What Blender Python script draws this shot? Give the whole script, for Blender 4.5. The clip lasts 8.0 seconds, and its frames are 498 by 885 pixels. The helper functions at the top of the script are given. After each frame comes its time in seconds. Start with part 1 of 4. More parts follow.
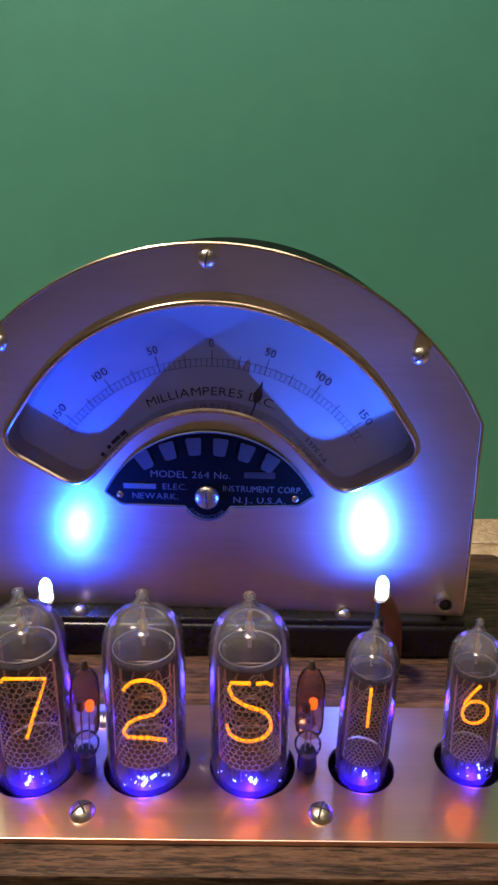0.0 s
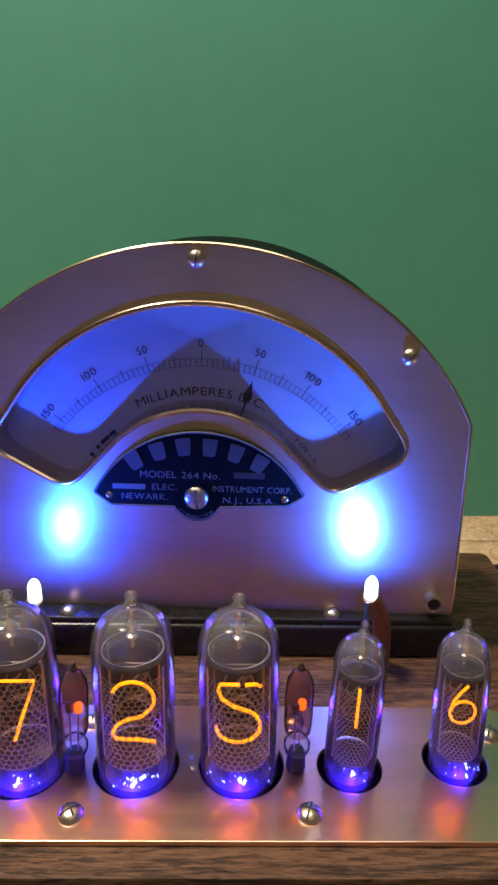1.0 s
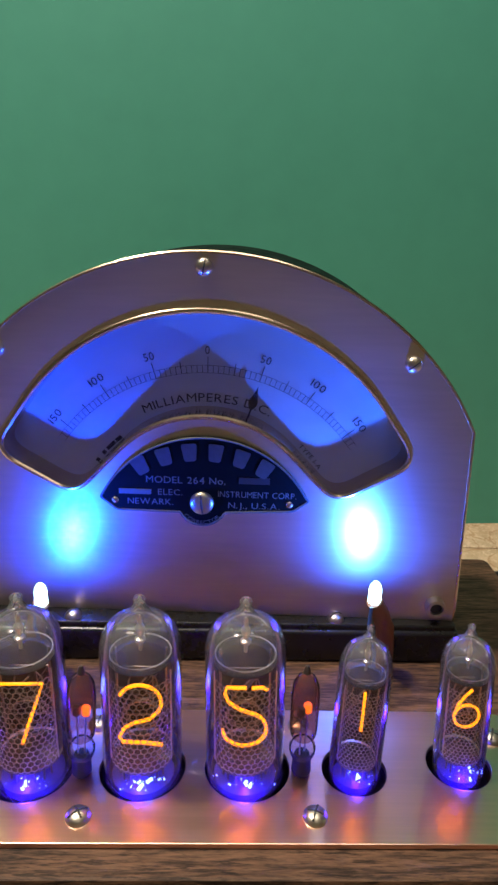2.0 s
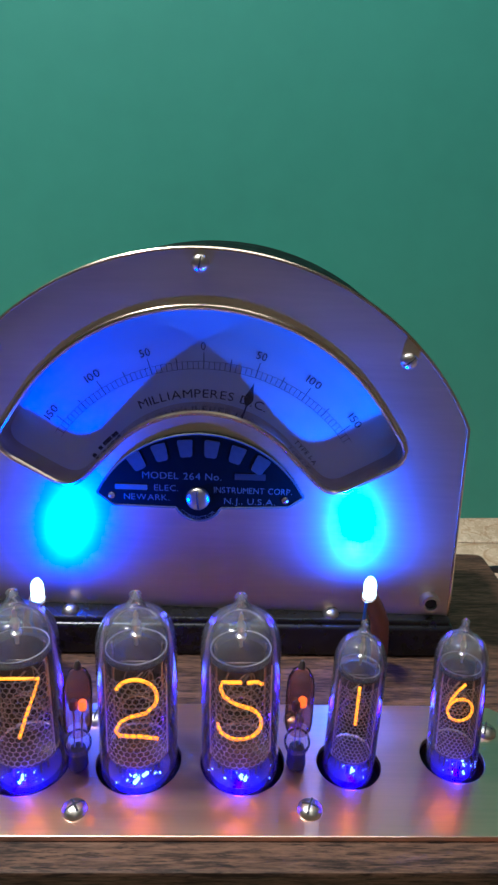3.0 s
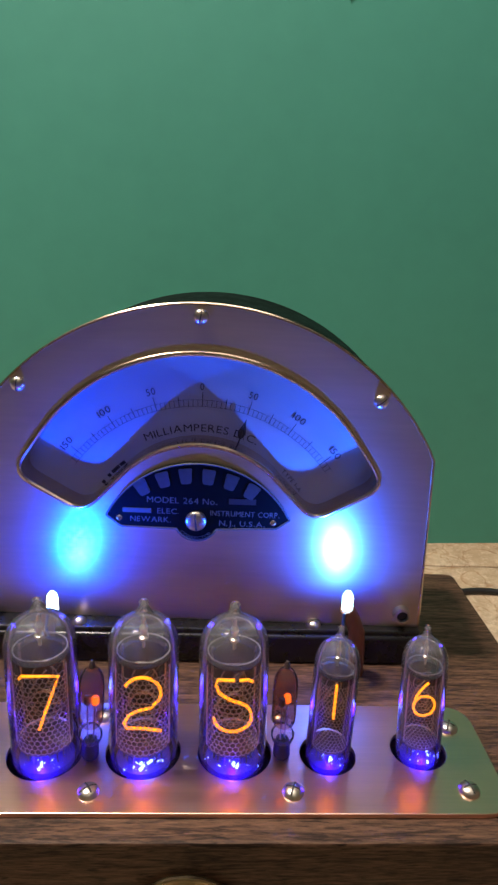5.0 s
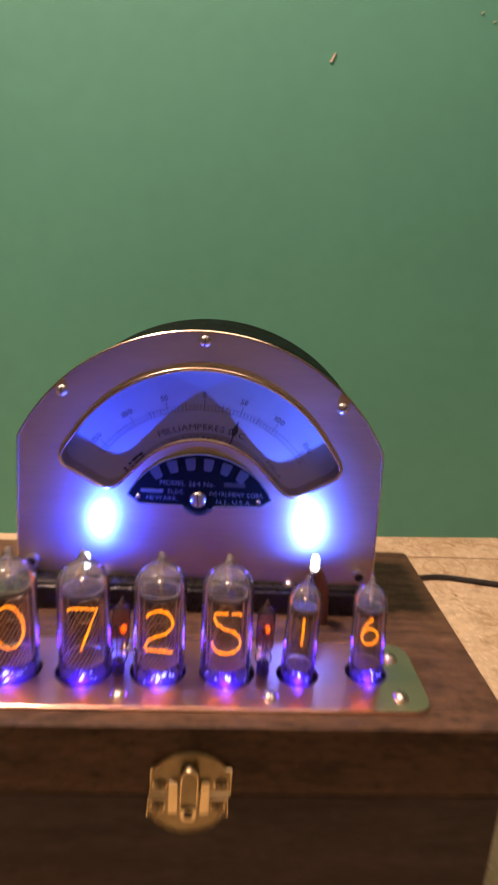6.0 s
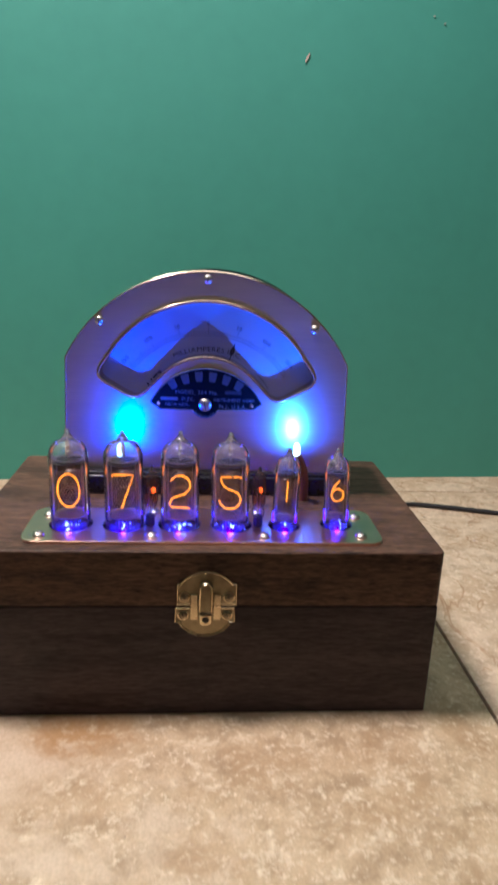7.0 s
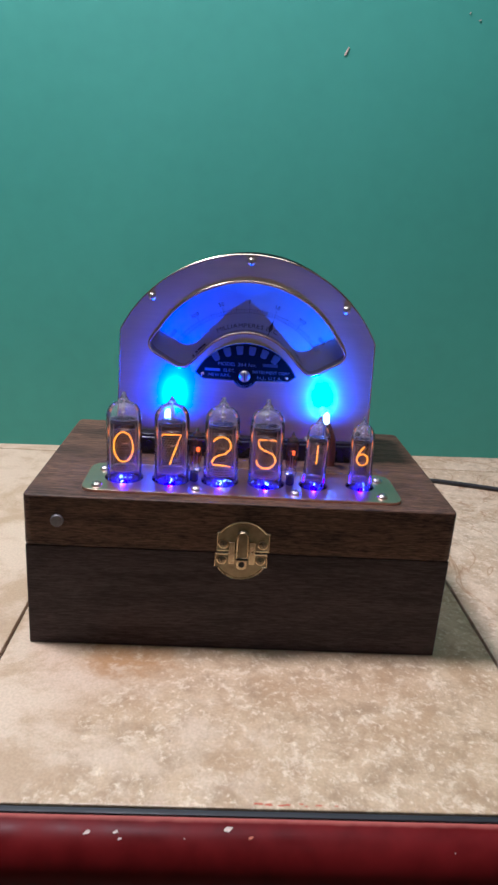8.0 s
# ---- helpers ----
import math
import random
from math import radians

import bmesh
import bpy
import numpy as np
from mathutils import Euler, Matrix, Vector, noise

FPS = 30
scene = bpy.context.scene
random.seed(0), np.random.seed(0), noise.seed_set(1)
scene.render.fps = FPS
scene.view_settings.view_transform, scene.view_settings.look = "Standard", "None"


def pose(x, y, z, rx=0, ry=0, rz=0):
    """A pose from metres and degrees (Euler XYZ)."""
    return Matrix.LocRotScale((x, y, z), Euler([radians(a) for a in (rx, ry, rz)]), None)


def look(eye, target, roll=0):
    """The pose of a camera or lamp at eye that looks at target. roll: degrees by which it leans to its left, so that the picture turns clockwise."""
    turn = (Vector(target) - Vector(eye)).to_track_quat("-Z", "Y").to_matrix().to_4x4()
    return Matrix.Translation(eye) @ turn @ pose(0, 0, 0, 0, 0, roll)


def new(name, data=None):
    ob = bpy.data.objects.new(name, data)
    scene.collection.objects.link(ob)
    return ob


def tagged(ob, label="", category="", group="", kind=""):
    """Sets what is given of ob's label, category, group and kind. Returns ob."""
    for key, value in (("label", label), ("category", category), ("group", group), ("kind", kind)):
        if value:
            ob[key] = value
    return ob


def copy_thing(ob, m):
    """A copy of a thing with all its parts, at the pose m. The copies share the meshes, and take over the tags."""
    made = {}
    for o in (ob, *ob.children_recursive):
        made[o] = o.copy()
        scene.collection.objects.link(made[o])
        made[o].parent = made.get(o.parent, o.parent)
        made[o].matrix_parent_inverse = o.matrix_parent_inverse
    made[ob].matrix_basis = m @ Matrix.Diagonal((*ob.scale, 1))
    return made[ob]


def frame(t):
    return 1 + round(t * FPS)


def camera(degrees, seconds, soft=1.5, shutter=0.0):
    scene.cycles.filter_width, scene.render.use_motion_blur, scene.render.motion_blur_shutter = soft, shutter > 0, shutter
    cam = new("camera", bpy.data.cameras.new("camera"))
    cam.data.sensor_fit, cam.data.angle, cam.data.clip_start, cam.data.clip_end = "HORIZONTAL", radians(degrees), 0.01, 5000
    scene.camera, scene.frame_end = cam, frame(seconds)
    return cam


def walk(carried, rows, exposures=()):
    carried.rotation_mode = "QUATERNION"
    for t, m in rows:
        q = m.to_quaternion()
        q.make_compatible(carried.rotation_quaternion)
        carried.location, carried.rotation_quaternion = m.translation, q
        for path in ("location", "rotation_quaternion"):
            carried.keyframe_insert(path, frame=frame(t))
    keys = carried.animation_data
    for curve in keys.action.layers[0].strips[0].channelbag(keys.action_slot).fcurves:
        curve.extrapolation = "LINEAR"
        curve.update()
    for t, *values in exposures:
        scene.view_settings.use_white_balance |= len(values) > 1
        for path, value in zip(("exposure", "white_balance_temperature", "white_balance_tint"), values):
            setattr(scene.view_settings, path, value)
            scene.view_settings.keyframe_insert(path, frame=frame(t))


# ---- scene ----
cam = camera(41.5, 8.0, soft=2.7, shutter=0.4)
PATH = [
    (0, (0.00994, -0.09813, 0.21711), (0.0237, 1.7916, -0.4375), 0.96),
    (0.5, (0.01288, -0.09829, 0.21798), (0.0315, 1.7956, -0.4247), 0.60),
    (1, (0.01011, -0.09746, 0.21846), (0.0535, 1.7872, -0.4495), 1.35),
    (1.5, (0.00787, -0.09947, 0.21927), (0.0563, 1.7922, -0.4281), 1.77),
    (1.7, (0.00742, -0.09939, 0.21853), (0.0594, 1.7929, -0.4270), 1.72),
    (3, (0.00788, -0.09990, 0.21932), (0.0706, 1.7861, -0.4434), 1.81),
    (3.5, (0.00969, -0.10077, 0.21899), (0.0903, 1.7815, -0.4524), 2.04),
    (4, (0.00923, -0.10711, 0.22536), (0.0946, 1.7804, -0.4303), 1.82),
    (4.5, (0.00659, -0.11907, 0.22821), (0.0925, 1.7859, -0.3747), 2.48),
    (5.8, (0.00423, -0.14642, 0.23472), (0.1292, 1.7658, -0.3380), 2.89),
    (6, (0.00006, -0.18380, 0.24233), (0.1412, 1.7300, -0.3210), 3.74),
    (6.2, (-0.00067, -0.22408, 0.24277), (0.1275, 1.6810, -0.3525), 2.89),
    (6.5, (-0.00205, -0.26890, 0.24266), (0.1347, 1.6398, -0.3389), 3.07),
    (6.7, (0.00209, -0.27624, 0.24381), (0.0545, 1.6492, -0.2945), 2.60),
    (6.9, (0.00080, -0.27356, 0.23115), (0.0742, 1.6435, -0.3339), 1.59),
    (7, (-0.00410, -0.27460, 0.22286), (0.1497, 1.6369, -0.3452), 2.39),
    (7.1, (0.00200, -0.27766, 0.22116), (0.1324, 1.6008, -0.4529), 2.25),
    (7.2, (-0.00494, -0.28065, 0.21481), (0.0389, 1.5961, -0.4750), 2.37),
    (7.3, (-0.00621, -0.28475, 0.21322), (0.0386, 1.6032, -0.4452), 2.34),
    (7.5, (-0.01010, -0.29122, 0.22035), (0.0574, 1.6029, -0.4182), 2.95),
    (8, (-0.01433, -0.31355, 0.22448), (0.0775, 1.5861, -0.3943), 3.71),
]
# seconds, stops, kelvin, tint
EXPOSURES = [(0.0, -0.2, 6700, 15), (1.5, -0.05, 6900, 11), (2.8, -0.03, 5000, 6), (3.0, -0.03, 5000, 6), (3.5, 0.03, 6300, 12), (4.5, -0.08, 5500, 12), (5.8, 0.05, 7800, 32), (6.0, 0.1, 8000, 37), (6.5, 0.05, 7400, 34), (7.0, 0.1, 5400, 19), (8.0, 0.12, 4900, 21)]
walk(cam, [(t, look(eye, target, roll)) for t, eye, target, roll in PATH], EXPOSURES)


# ---- light ----
world = bpy.data.worlds.new("room_air")
scene.world = world
world.use_nodes = True
world.node_tree.nodes["Background"].inputs[0].default_value = (1.0, 0.86, 0.7, 1)
world.node_tree.nodes["Background"].inputs[1].default_value = 0.05


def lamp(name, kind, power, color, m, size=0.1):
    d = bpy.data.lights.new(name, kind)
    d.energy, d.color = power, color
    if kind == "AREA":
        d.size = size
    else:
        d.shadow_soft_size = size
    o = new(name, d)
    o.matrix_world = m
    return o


lamp("overhead_lamp_light", "AREA", 1.3, (1.0, 0.86, 0.70), look((0.06, 0.05, 0.84), (0.0, 0.04, 0.0)), 0.34)
# Added fill from the room side; no lamp is known there.
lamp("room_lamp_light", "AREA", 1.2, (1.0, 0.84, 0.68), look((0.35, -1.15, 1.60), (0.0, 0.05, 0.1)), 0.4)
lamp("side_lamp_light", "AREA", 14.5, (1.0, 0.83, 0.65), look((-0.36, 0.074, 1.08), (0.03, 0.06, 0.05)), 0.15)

# ---- materials ----


def mat(name, base, rough=0.5, metal=0.0, emit=None, power=0.0, grain=None, bump=0.0, scale=200.0, vary=0.15, **extra):
    """Principled surface whose colour and gloss vary at two scales."""
    m = bpy.data.materials.new(name)
    m.use_nodes = True
    nt = m.node_tree
    n, l = nt.nodes, nt.links
    p = n["Principled BSDF"]
    p.inputs["Base Color"].default_value = (*base, 1)
    p.inputs["Roughness"].default_value, p.inputs["Metallic"].default_value = rough, metal
    for k, v in extra.items():
        p.inputs[k.replace("_", " ").title().replace("Ior", "IOR")].default_value = v
    if emit:
        p.inputs["Emission Color"].default_value, p.inputs["Emission Strength"].default_value = (*emit, 1), power
    if vary > 0:
        tc, mp = n.new("ShaderNodeTexCoord"), n.new("ShaderNodeMapping")
        l.new(tc.outputs["Object"], mp.inputs[0])
        mp.inputs["Scale"].default_value = grain or (1, 1, 1)
        fine, broad = n.new("ShaderNodeTexNoise"), n.new("ShaderNodeTexNoise")
        fine.inputs["Scale"].default_value, fine.inputs["Detail"].default_value = scale, 6
        broad.inputs["Scale"].default_value, broad.inputs["Detail"].default_value = scale / 9, 3
        l.new(mp.outputs[0], fine.inputs[0]), l.new(mp.outputs[0], broad.inputs[0])
        mix = n.new("ShaderNodeMath")
        mix.operation = "ADD"
        l.new(fine.outputs[0], mix.inputs[0]), l.new(broad.outputs[0], mix.inputs[1])
        ramp = n.new("ShaderNodeMapRange")
        ramp.inputs[1].default_value, ramp.inputs[2].default_value = 0.7, 1.3
        ramp.inputs[3].default_value, ramp.inputs[4].default_value = 1 - vary, 1 + vary
        l.new(mix.outputs[0], ramp.inputs[0])
        mul = n.new("ShaderNodeVectorMath")
        mul.operation = "SCALE"
        mul.inputs[0].default_value = base
        l.new(ramp.outputs[0], mul.inputs["Scale"])
        l.new(mul.outputs[0], p.inputs["Base Color"])
        rr = n.new("ShaderNodeMath")
        rr.operation = "MULTIPLY"
        rr.inputs[1].default_value = rough
        l.new(ramp.outputs[0], rr.inputs[0]), l.new(rr.outputs[0], p.inputs["Roughness"])
        if bump:
            b = n.new("ShaderNodeBump")
            b.inputs["Strength"].default_value, b.inputs["Distance"].default_value = bump, 0.0004
            l.new(mix.outputs[0], b.inputs["Height"]), l.new(b.outputs[0], p.inputs["Normal"])
    return m


def wood_mat(name, dark, light, pore, rough=0.45, streak=1.0):
    """Stained wood with grain along x: broad figure, wavy bands and short dark pores."""
    m = bpy.data.materials.new(name)
    m.use_nodes = True
    nt = m.node_tree
    n, l = nt.nodes, nt.links
    p = n["Principled BSDF"]
    tc = n.new("ShaderNodeTexCoord")

    def noise(scale, detail, rgh, dist=0.0):
        mp, t = n.new("ShaderNodeMapping"), n.new("ShaderNodeTexNoise")
        l.new(tc.outputs["Object"], mp.inputs[0])
        mp.inputs["Scale"].default_value = scale
        t.inputs["Scale"].default_value, t.inputs["Detail"].default_value = 1.0, detail
        t.inputs["Roughness"].default_value, t.inputs["Distortion"].default_value = rgh, dist
        l.new(mp.outputs[0], t.inputs[0])
        return t.outputs[0]
    bands, figure, pores = noise((110, 1250, 1250), 8, 0.72, 0.4), noise((16, 90, 90), 5, 0.62, 0.6), noise((170, 1700, 1700), 4, 0.65)
    add = n.new("ShaderNodeMath")
    add.operation = "MULTIPLY_ADD"
    add.inputs[1].default_value = 0.5
    l.new(figure, add.inputs[0]), l.new(bands, add.inputs[2])
    r = n.new("ShaderNodeValToRGB")
    r.color_ramp.elements[0].position, r.color_ramp.elements[0].color = 0.62, (*dark, 1)
    r.color_ramp.elements[1].position, r.color_ramp.elements[1].color = 0.88, (*light, 1)
    l.new(add.outputs[0], r.inputs[0])
    rp = n.new("ShaderNodeMapRange")
    rp.inputs[1].default_value, rp.inputs[2].default_value = 0.36, 0.46
    rp.inputs[3].default_value, rp.inputs[4].default_value = pore, 0.0
    l.new(pores, rp.inputs[0])
    mx = n.new("ShaderNodeMix")
    mx.data_type = "RGBA"
    l.new(rp.outputs[0], mx.inputs[0]), l.new(r.outputs[0], mx.inputs[6])
    mx.inputs[7].default_value = (dark[0] * 0.4, dark[1] * 0.4, dark[2] * 0.4, 1)
    l.new(mx.outputs[2], p.inputs["Base Color"])
    p.inputs["Specular IOR Level"].default_value = 0.28
    rr = n.new("ShaderNodeMapRange")
    rr.inputs[1].default_value, rr.inputs[2].default_value = 0.5, 1.0
    rr.inputs[3].default_value, rr.inputs[4].default_value = rough + 0.1, rough - 0.1
    l.new(add.outputs[0], rr.inputs[0]), l.new(rr.outputs[0], p.inputs["Roughness"])
    bp = n.new("ShaderNodeBump")
    bp.inputs["Strength"].default_value, bp.inputs["Distance"].default_value = 0.35 * streak, 0.0005
    l.new(bands, bp.inputs["Height"]), l.new(bp.outputs[0], p.inputs["Normal"])
    return m


def tile_mat(name, tan, cream, smooth_tone, veins=False):
    """Glazed stone-look tile: tan ground with curly cream flecks, smooth pinkish zones, a rusty stain and dark specks."""
    m = bpy.data.materials.new(name)
    m.use_nodes = True
    nt = m.node_tree
    n, l = nt.nodes, nt.links
    p = n["Principled BSDF"]
    tc = n.new("ShaderNodeTexCoord")
    info = n.new("ShaderNodeObjectInfo")
    off, sc = n.new("ShaderNodeVectorMath"), n.new("ShaderNodeVectorMath")
    off.operation, sc.operation = "ADD", "SCALE"
    sc.inputs[0].default_value = (3.1, 1.7, 0.0)
    l.new(info.outputs["Random"], sc.inputs["Scale"])
    l.new(tc.outputs["Object"], off.inputs[0]), l.new(sc.outputs[0], off.inputs[1])

    def noise(scale, detail, rgh, dist, src=None):
        t = n.new("ShaderNodeTexNoise")
        t.inputs["Scale"].default_value, t.inputs["Detail"].default_value = scale, detail
        t.inputs["Roughness"].default_value, t.inputs["Distortion"].default_value = rgh, dist
        l.new(src or off.outputs[0], t.inputs[0])
        return t.outputs[0]

    def ramp(src, a, b, lo=0.0, hi=1.0):
        t = n.new("ShaderNodeMapRange")
        t.interpolation_type = "SMOOTHSTEP"
        t.inputs[1].default_value, t.inputs[2].default_value, t.inputs[3].default_value, t.inputs[4].default_value = a, b, lo, hi
        l.new(src, t.inputs[0])
        return t.outputs[0]

    def maths(op, a, b):
        t = n.new("ShaderNodeMath")
        t.operation = op
        for q, x in enumerate((a, b)):
            if isinstance(x, float):
                t.inputs[q].default_value = x
            else:
                l.new(x, t.inputs[q])
        return t.outputs[0]

    def blend(fac, a, b, how="MIX"):
        t = n.new("ShaderNodeMix")
        t.data_type, t.blend_type = "RGBA", how
        for q, x in ((0, fac), (6, a), (7, b)):
            if isinstance(x, (tuple, float)):
                t.inputs[q].default_value = (*x, 1) if isinstance(x, tuple) else x
            else:
                l.new(x, t.inputs[q])
        return t.outputs[2]
    sep = n.new("ShaderNodeSeparateXYZ")
    l.new(tc.outputs["Object"], sep.inputs[0])
    warp = noise(26.0, 5, 0.6, 0.4)
    zone = maths("ADD", maths("MULTIPLY", sep.outputs[0], 6.0), maths("MULTIPLY", warp, 2.6))
    rough_zone = ramp(zone, 0.72, 1.25, 0.10, 1.0)
    flecks = maths("MULTIPLY", ramp(noise(150.0, 9, 0.76, 0.3), 0.50, 0.63), rough_zone)
    crumbs = maths("MULTIPLY", ramp(noise(300.0, 6, 0.7, 0.2), 0.54, 0.68), rough_zone)
    shade = ramp(noise(60.0, 7, 0.65, 0.3), 0.32, 0.6)
    ground = blend(shade, (tan[0] * 0.66, tan[1] * 0.62, tan[2] * 0.58), tan)
    ground = blend(rough_zone, smooth_tone, ground)
    ground = blend(ramp(noise(24.0, 6, 0.65, 0.4), 0.44, 0.62, 0.0, 0.7), ground, (tan[0] * 0.72, tan[1] * 0.64, tan[2] * 0.55))
    col = blend(maths("MULTIPLY", flecks, 0.62), ground, cream)
    col = blend(maths("MULTIPLY", crumbs, 0.55), col, (cream[0] * 1.08, cream[1] * 1.1, cream[2] * 1.12))
    if not veins:
        dist = n.new("ShaderNodeVectorMath")
        dist.operation = "DISTANCE"
        flat = n.new("ShaderNodeVectorMath")
        flat.operation = "MULTIPLY"
        flat.inputs[1].default_value = (1.0, 1.7, 0.0)
        l.new(tc.outputs["Object"], flat.inputs[0]), l.new(flat.outputs[0], dist.inputs[0])
        dist.inputs[1].default_value = (-0.058, -0.02, 0.0)
        near = ramp(maths("ADD", dist.outputs["Value"], maths("MULTIPLY", noise(70.0, 6, 0.7, 0.5), 0.05)), 0.034, 0.066, 1.0, 0.0)
        near = maths("MULTIPLY", near, ramp(noise(170.0, 6, 0.7, 0.4), 0.36, 0.52, 0.25, 1.0))
        col = blend(near, col, (0.40, 0.235, 0.10))
    col = blend(ramp(noise(85.0, 2, 0.5, 0.0), 0.20, 0.235, 0.85, 0.0), col, (0.09, 0.06, 0.045))
    col = blend(0.25, col, blend(1.0, col, blend(ramp(noise(700.0, 3, 0.5, 0.0), 0.35, 0.65), (0.72, 0.70, 0.68), (1.2, 1.2, 1.2)), "MULTIPLY"))
    if veins:
        vo = n.new("ShaderNodeTexNoise")
        vo.inputs["Scale"].default_value, vo.inputs["Detail"].default_value, vo.inputs["Distortion"].default_value = 14, 3, 2.2
        l.new(off.outputs[0], vo.inputs[0])
        rv = n.new("ShaderNodeValToRGB")
        rv.color_ramp.elements[0].position, rv.color_ramp.elements[0].color = 0.485, (1, 1, 1, 1)
        rv.color_ramp.elements[1].position, rv.color_ramp.elements[1].color = 0.515, (1, 1, 1, 1)
        rv.color_ramp.elements.new(0.5).color = (0.62, 0.45, 0.3, 1)
        l.new(vo.outputs[0], rv.inputs[0])
        col = blend(0.8, col, rv.outputs[0], "MULTIPLY")
    l.new(col, p.inputs["Base Color"])
    l.new(maths("ADD", maths("MULTIPLY", flecks, 0.12), 0.40), p.inputs["Roughness"])
    bp = n.new("ShaderNodeBump")
    bp.inputs["Strength"].default_value, bp.inputs["Distance"].default_value = 0.25, 0.0005
    l.new(flecks, bp.inputs["Height"]), l.new(bp.outputs[0], p.inputs["Normal"])
    return m


def worn_red(name):
    """Dark red paint, rubbed to salmon along its upper arris, with small soft scuffs."""
    m = mat(name, (0.105, 0.006, 0.006), 0.42, scale=90, vary=0.3, bump=0.1)
    n, l = m.node_tree.nodes, m.node_tree.links
    p = n["Principled BSDF"]
    p.inputs["Specular IOR Level"].default_value = 0.10
    old = p.inputs["Base Color"].links[0].from_socket
    tc, sep, no, ad, mr, mx = (n.new("ShaderNode" + k) for k in ("TexCoord", "SeparateXYZ", "TexNoise", "Math", "MapRange", "Mix"))
    l.new(tc.outputs["Object"], sep.inputs[0]), l.new(tc.outputs["Object"], no.inputs[0])
    no.inputs["Scale"].default_value, no.inputs["Detail"].default_value = 160, 5
    ad.operation = "MULTIPLY_ADD"
    ad.inputs[1].default_value = 0.0016
    l.new(no.outputs[0], ad.inputs[0]), l.new(sep.outputs[1], ad.inputs[2])
    mr.inputs[1].default_value, mr.inputs[2].default_value, mr.inputs[4].default_value = -0.1108, -0.1088, 0.8
    l.new(ad.outputs[0], mr.inputs[0])
    mx.data_type = "RGBA"
    mx.inputs[7].default_value = (0.42, 0.13, 0.10, 1)
    l.new(mr.outputs[0], mx.inputs[0]), l.new(old, mx.inputs[6]), l.new(mx.outputs[2], p.inputs["Base Color"])
    return m


def glass_mat(name, tint=(1, 1, 1), ior=1.5, rough=0.02, haze=0.0):
    """Thin clear glass: lets light straight through, with a faint haze and a Fresnel gloss."""
    m = bpy.data.materials.new(name)
    m.use_nodes = True
    nt = m.node_tree
    n, l = nt.nodes, nt.links
    n.remove(n["Principled BSDF"])
    tr, gl, fr, mx = n.new("ShaderNodeBsdfTransparent"), n.new("ShaderNodeBsdfGlossy"), n.new("ShaderNodeFresnel"), n.new("ShaderNodeMixShader")
    di, tl, ha, hm = n.new("ShaderNodeBsdfDiffuse"), n.new("ShaderNodeBsdfTranslucent"), n.new("ShaderNodeMixShader"), n.new("ShaderNodeMixShader")
    for q in (di, tl):
        q.inputs[0].default_value = (0.85, 0.85, 0.88, 1)
    l.new(di.outputs[0], ha.inputs[1]), l.new(tl.outputs[0], ha.inputs[2])
    tr.inputs[0].default_value = (*tint, 1)
    hm.inputs[0].default_value = haze
    l.new(tr.outputs[0], hm.inputs[1]), l.new(ha.outputs[0], hm.inputs[2])
    gl.inputs[0].default_value, gl.inputs[1].default_value = (1, 1, 1, 1), rough
    fr.inputs[0].default_value = ior
    l.new(fr.outputs[0], mx.inputs[0]), l.new(hm.outputs[0], mx.inputs[1]), l.new(gl.outputs[0], mx.inputs[2])
    l.new(mx.outputs[0], n["Material Output"].inputs[0])
    return m


WALL = mat("green_wall_paint", (0.074, 0.350, 0.272), 0.55, scale=60, vary=0.05, bump=0.05)
ROOM = mat("unseen_beige_paint", (0.62, 0.52, 0.42), 0.8, scale=30, vary=0.05)
CEIL = mat("unseen_ceiling_paint", (0.78, 0.75, 0.7), 0.8, scale=30, vary=0.04)
FLOORM = mat("pale_bounce_floor", (0.38, 0.29, 0.20), 0.5, scale=20, vary=0.2)
# One walnut in two tones: lid for its lit top, body for shaded front.
WOOD = wood_mat("top_lit_walnut_lid", (0.020, 0.0105, 0.0072), (0.170, 0.090, 0.054), 0.9, 0.55)
# Its purple tinge carries the blue LED light on the wood.
WOODB = wood_mat("shaded_walnut_body", (0.017, 0.0108, 0.0124), (0.064, 0.042, 0.045), 0.7, 0.5, 0.6)
TILE = tile_mat("mottled_beige_tile", (0.57, 0.43, 0.265), (0.80, 0.68, 0.48), (0.63, 0.50, 0.35))
TILE2 = tile_mat("veined_cream_tile", (0.64, 0.50, 0.345), (0.76, 0.63, 0.47), (0.72, 0.58, 0.43), True)
GROUT = mat("grout", (0.22, 0.17, 0.13), 0.9, scale=400, vary=0.2)
SLATE = mat("dark_trim", (0.016, 0.018, 0.022), 0.55, scale=300, vary=0.2)
RED = worn_red("worn_red_paint")
CHIP = mat("bare_chip", (0.62, 0.50, 0.42), 0.8, scale=500, vary=0.2)
REDCHIP = mat("red_paint_smear", (0.55, 0.16, 0.085), 0.7, scale=500, vary=0.3)
STEEL = mat("brushed_nickel_face", (0.66, 0.56, 0.475), 0.40, 0.97, grain=(1, 1, 14), scale=60, vary=0.06, bump=0.05)
nt = STEEL.node_tree
tang = nt.nodes.new("ShaderNodeTangent")
tang.direction_type, tang.axis = "RADIAL", "X"
nt.nodes["Principled BSDF"].inputs["Anisotropic"].default_value = 0.3
nt.links.new(tang.outputs[0], nt.nodes["Principled BSDF"].inputs["Tangent"])
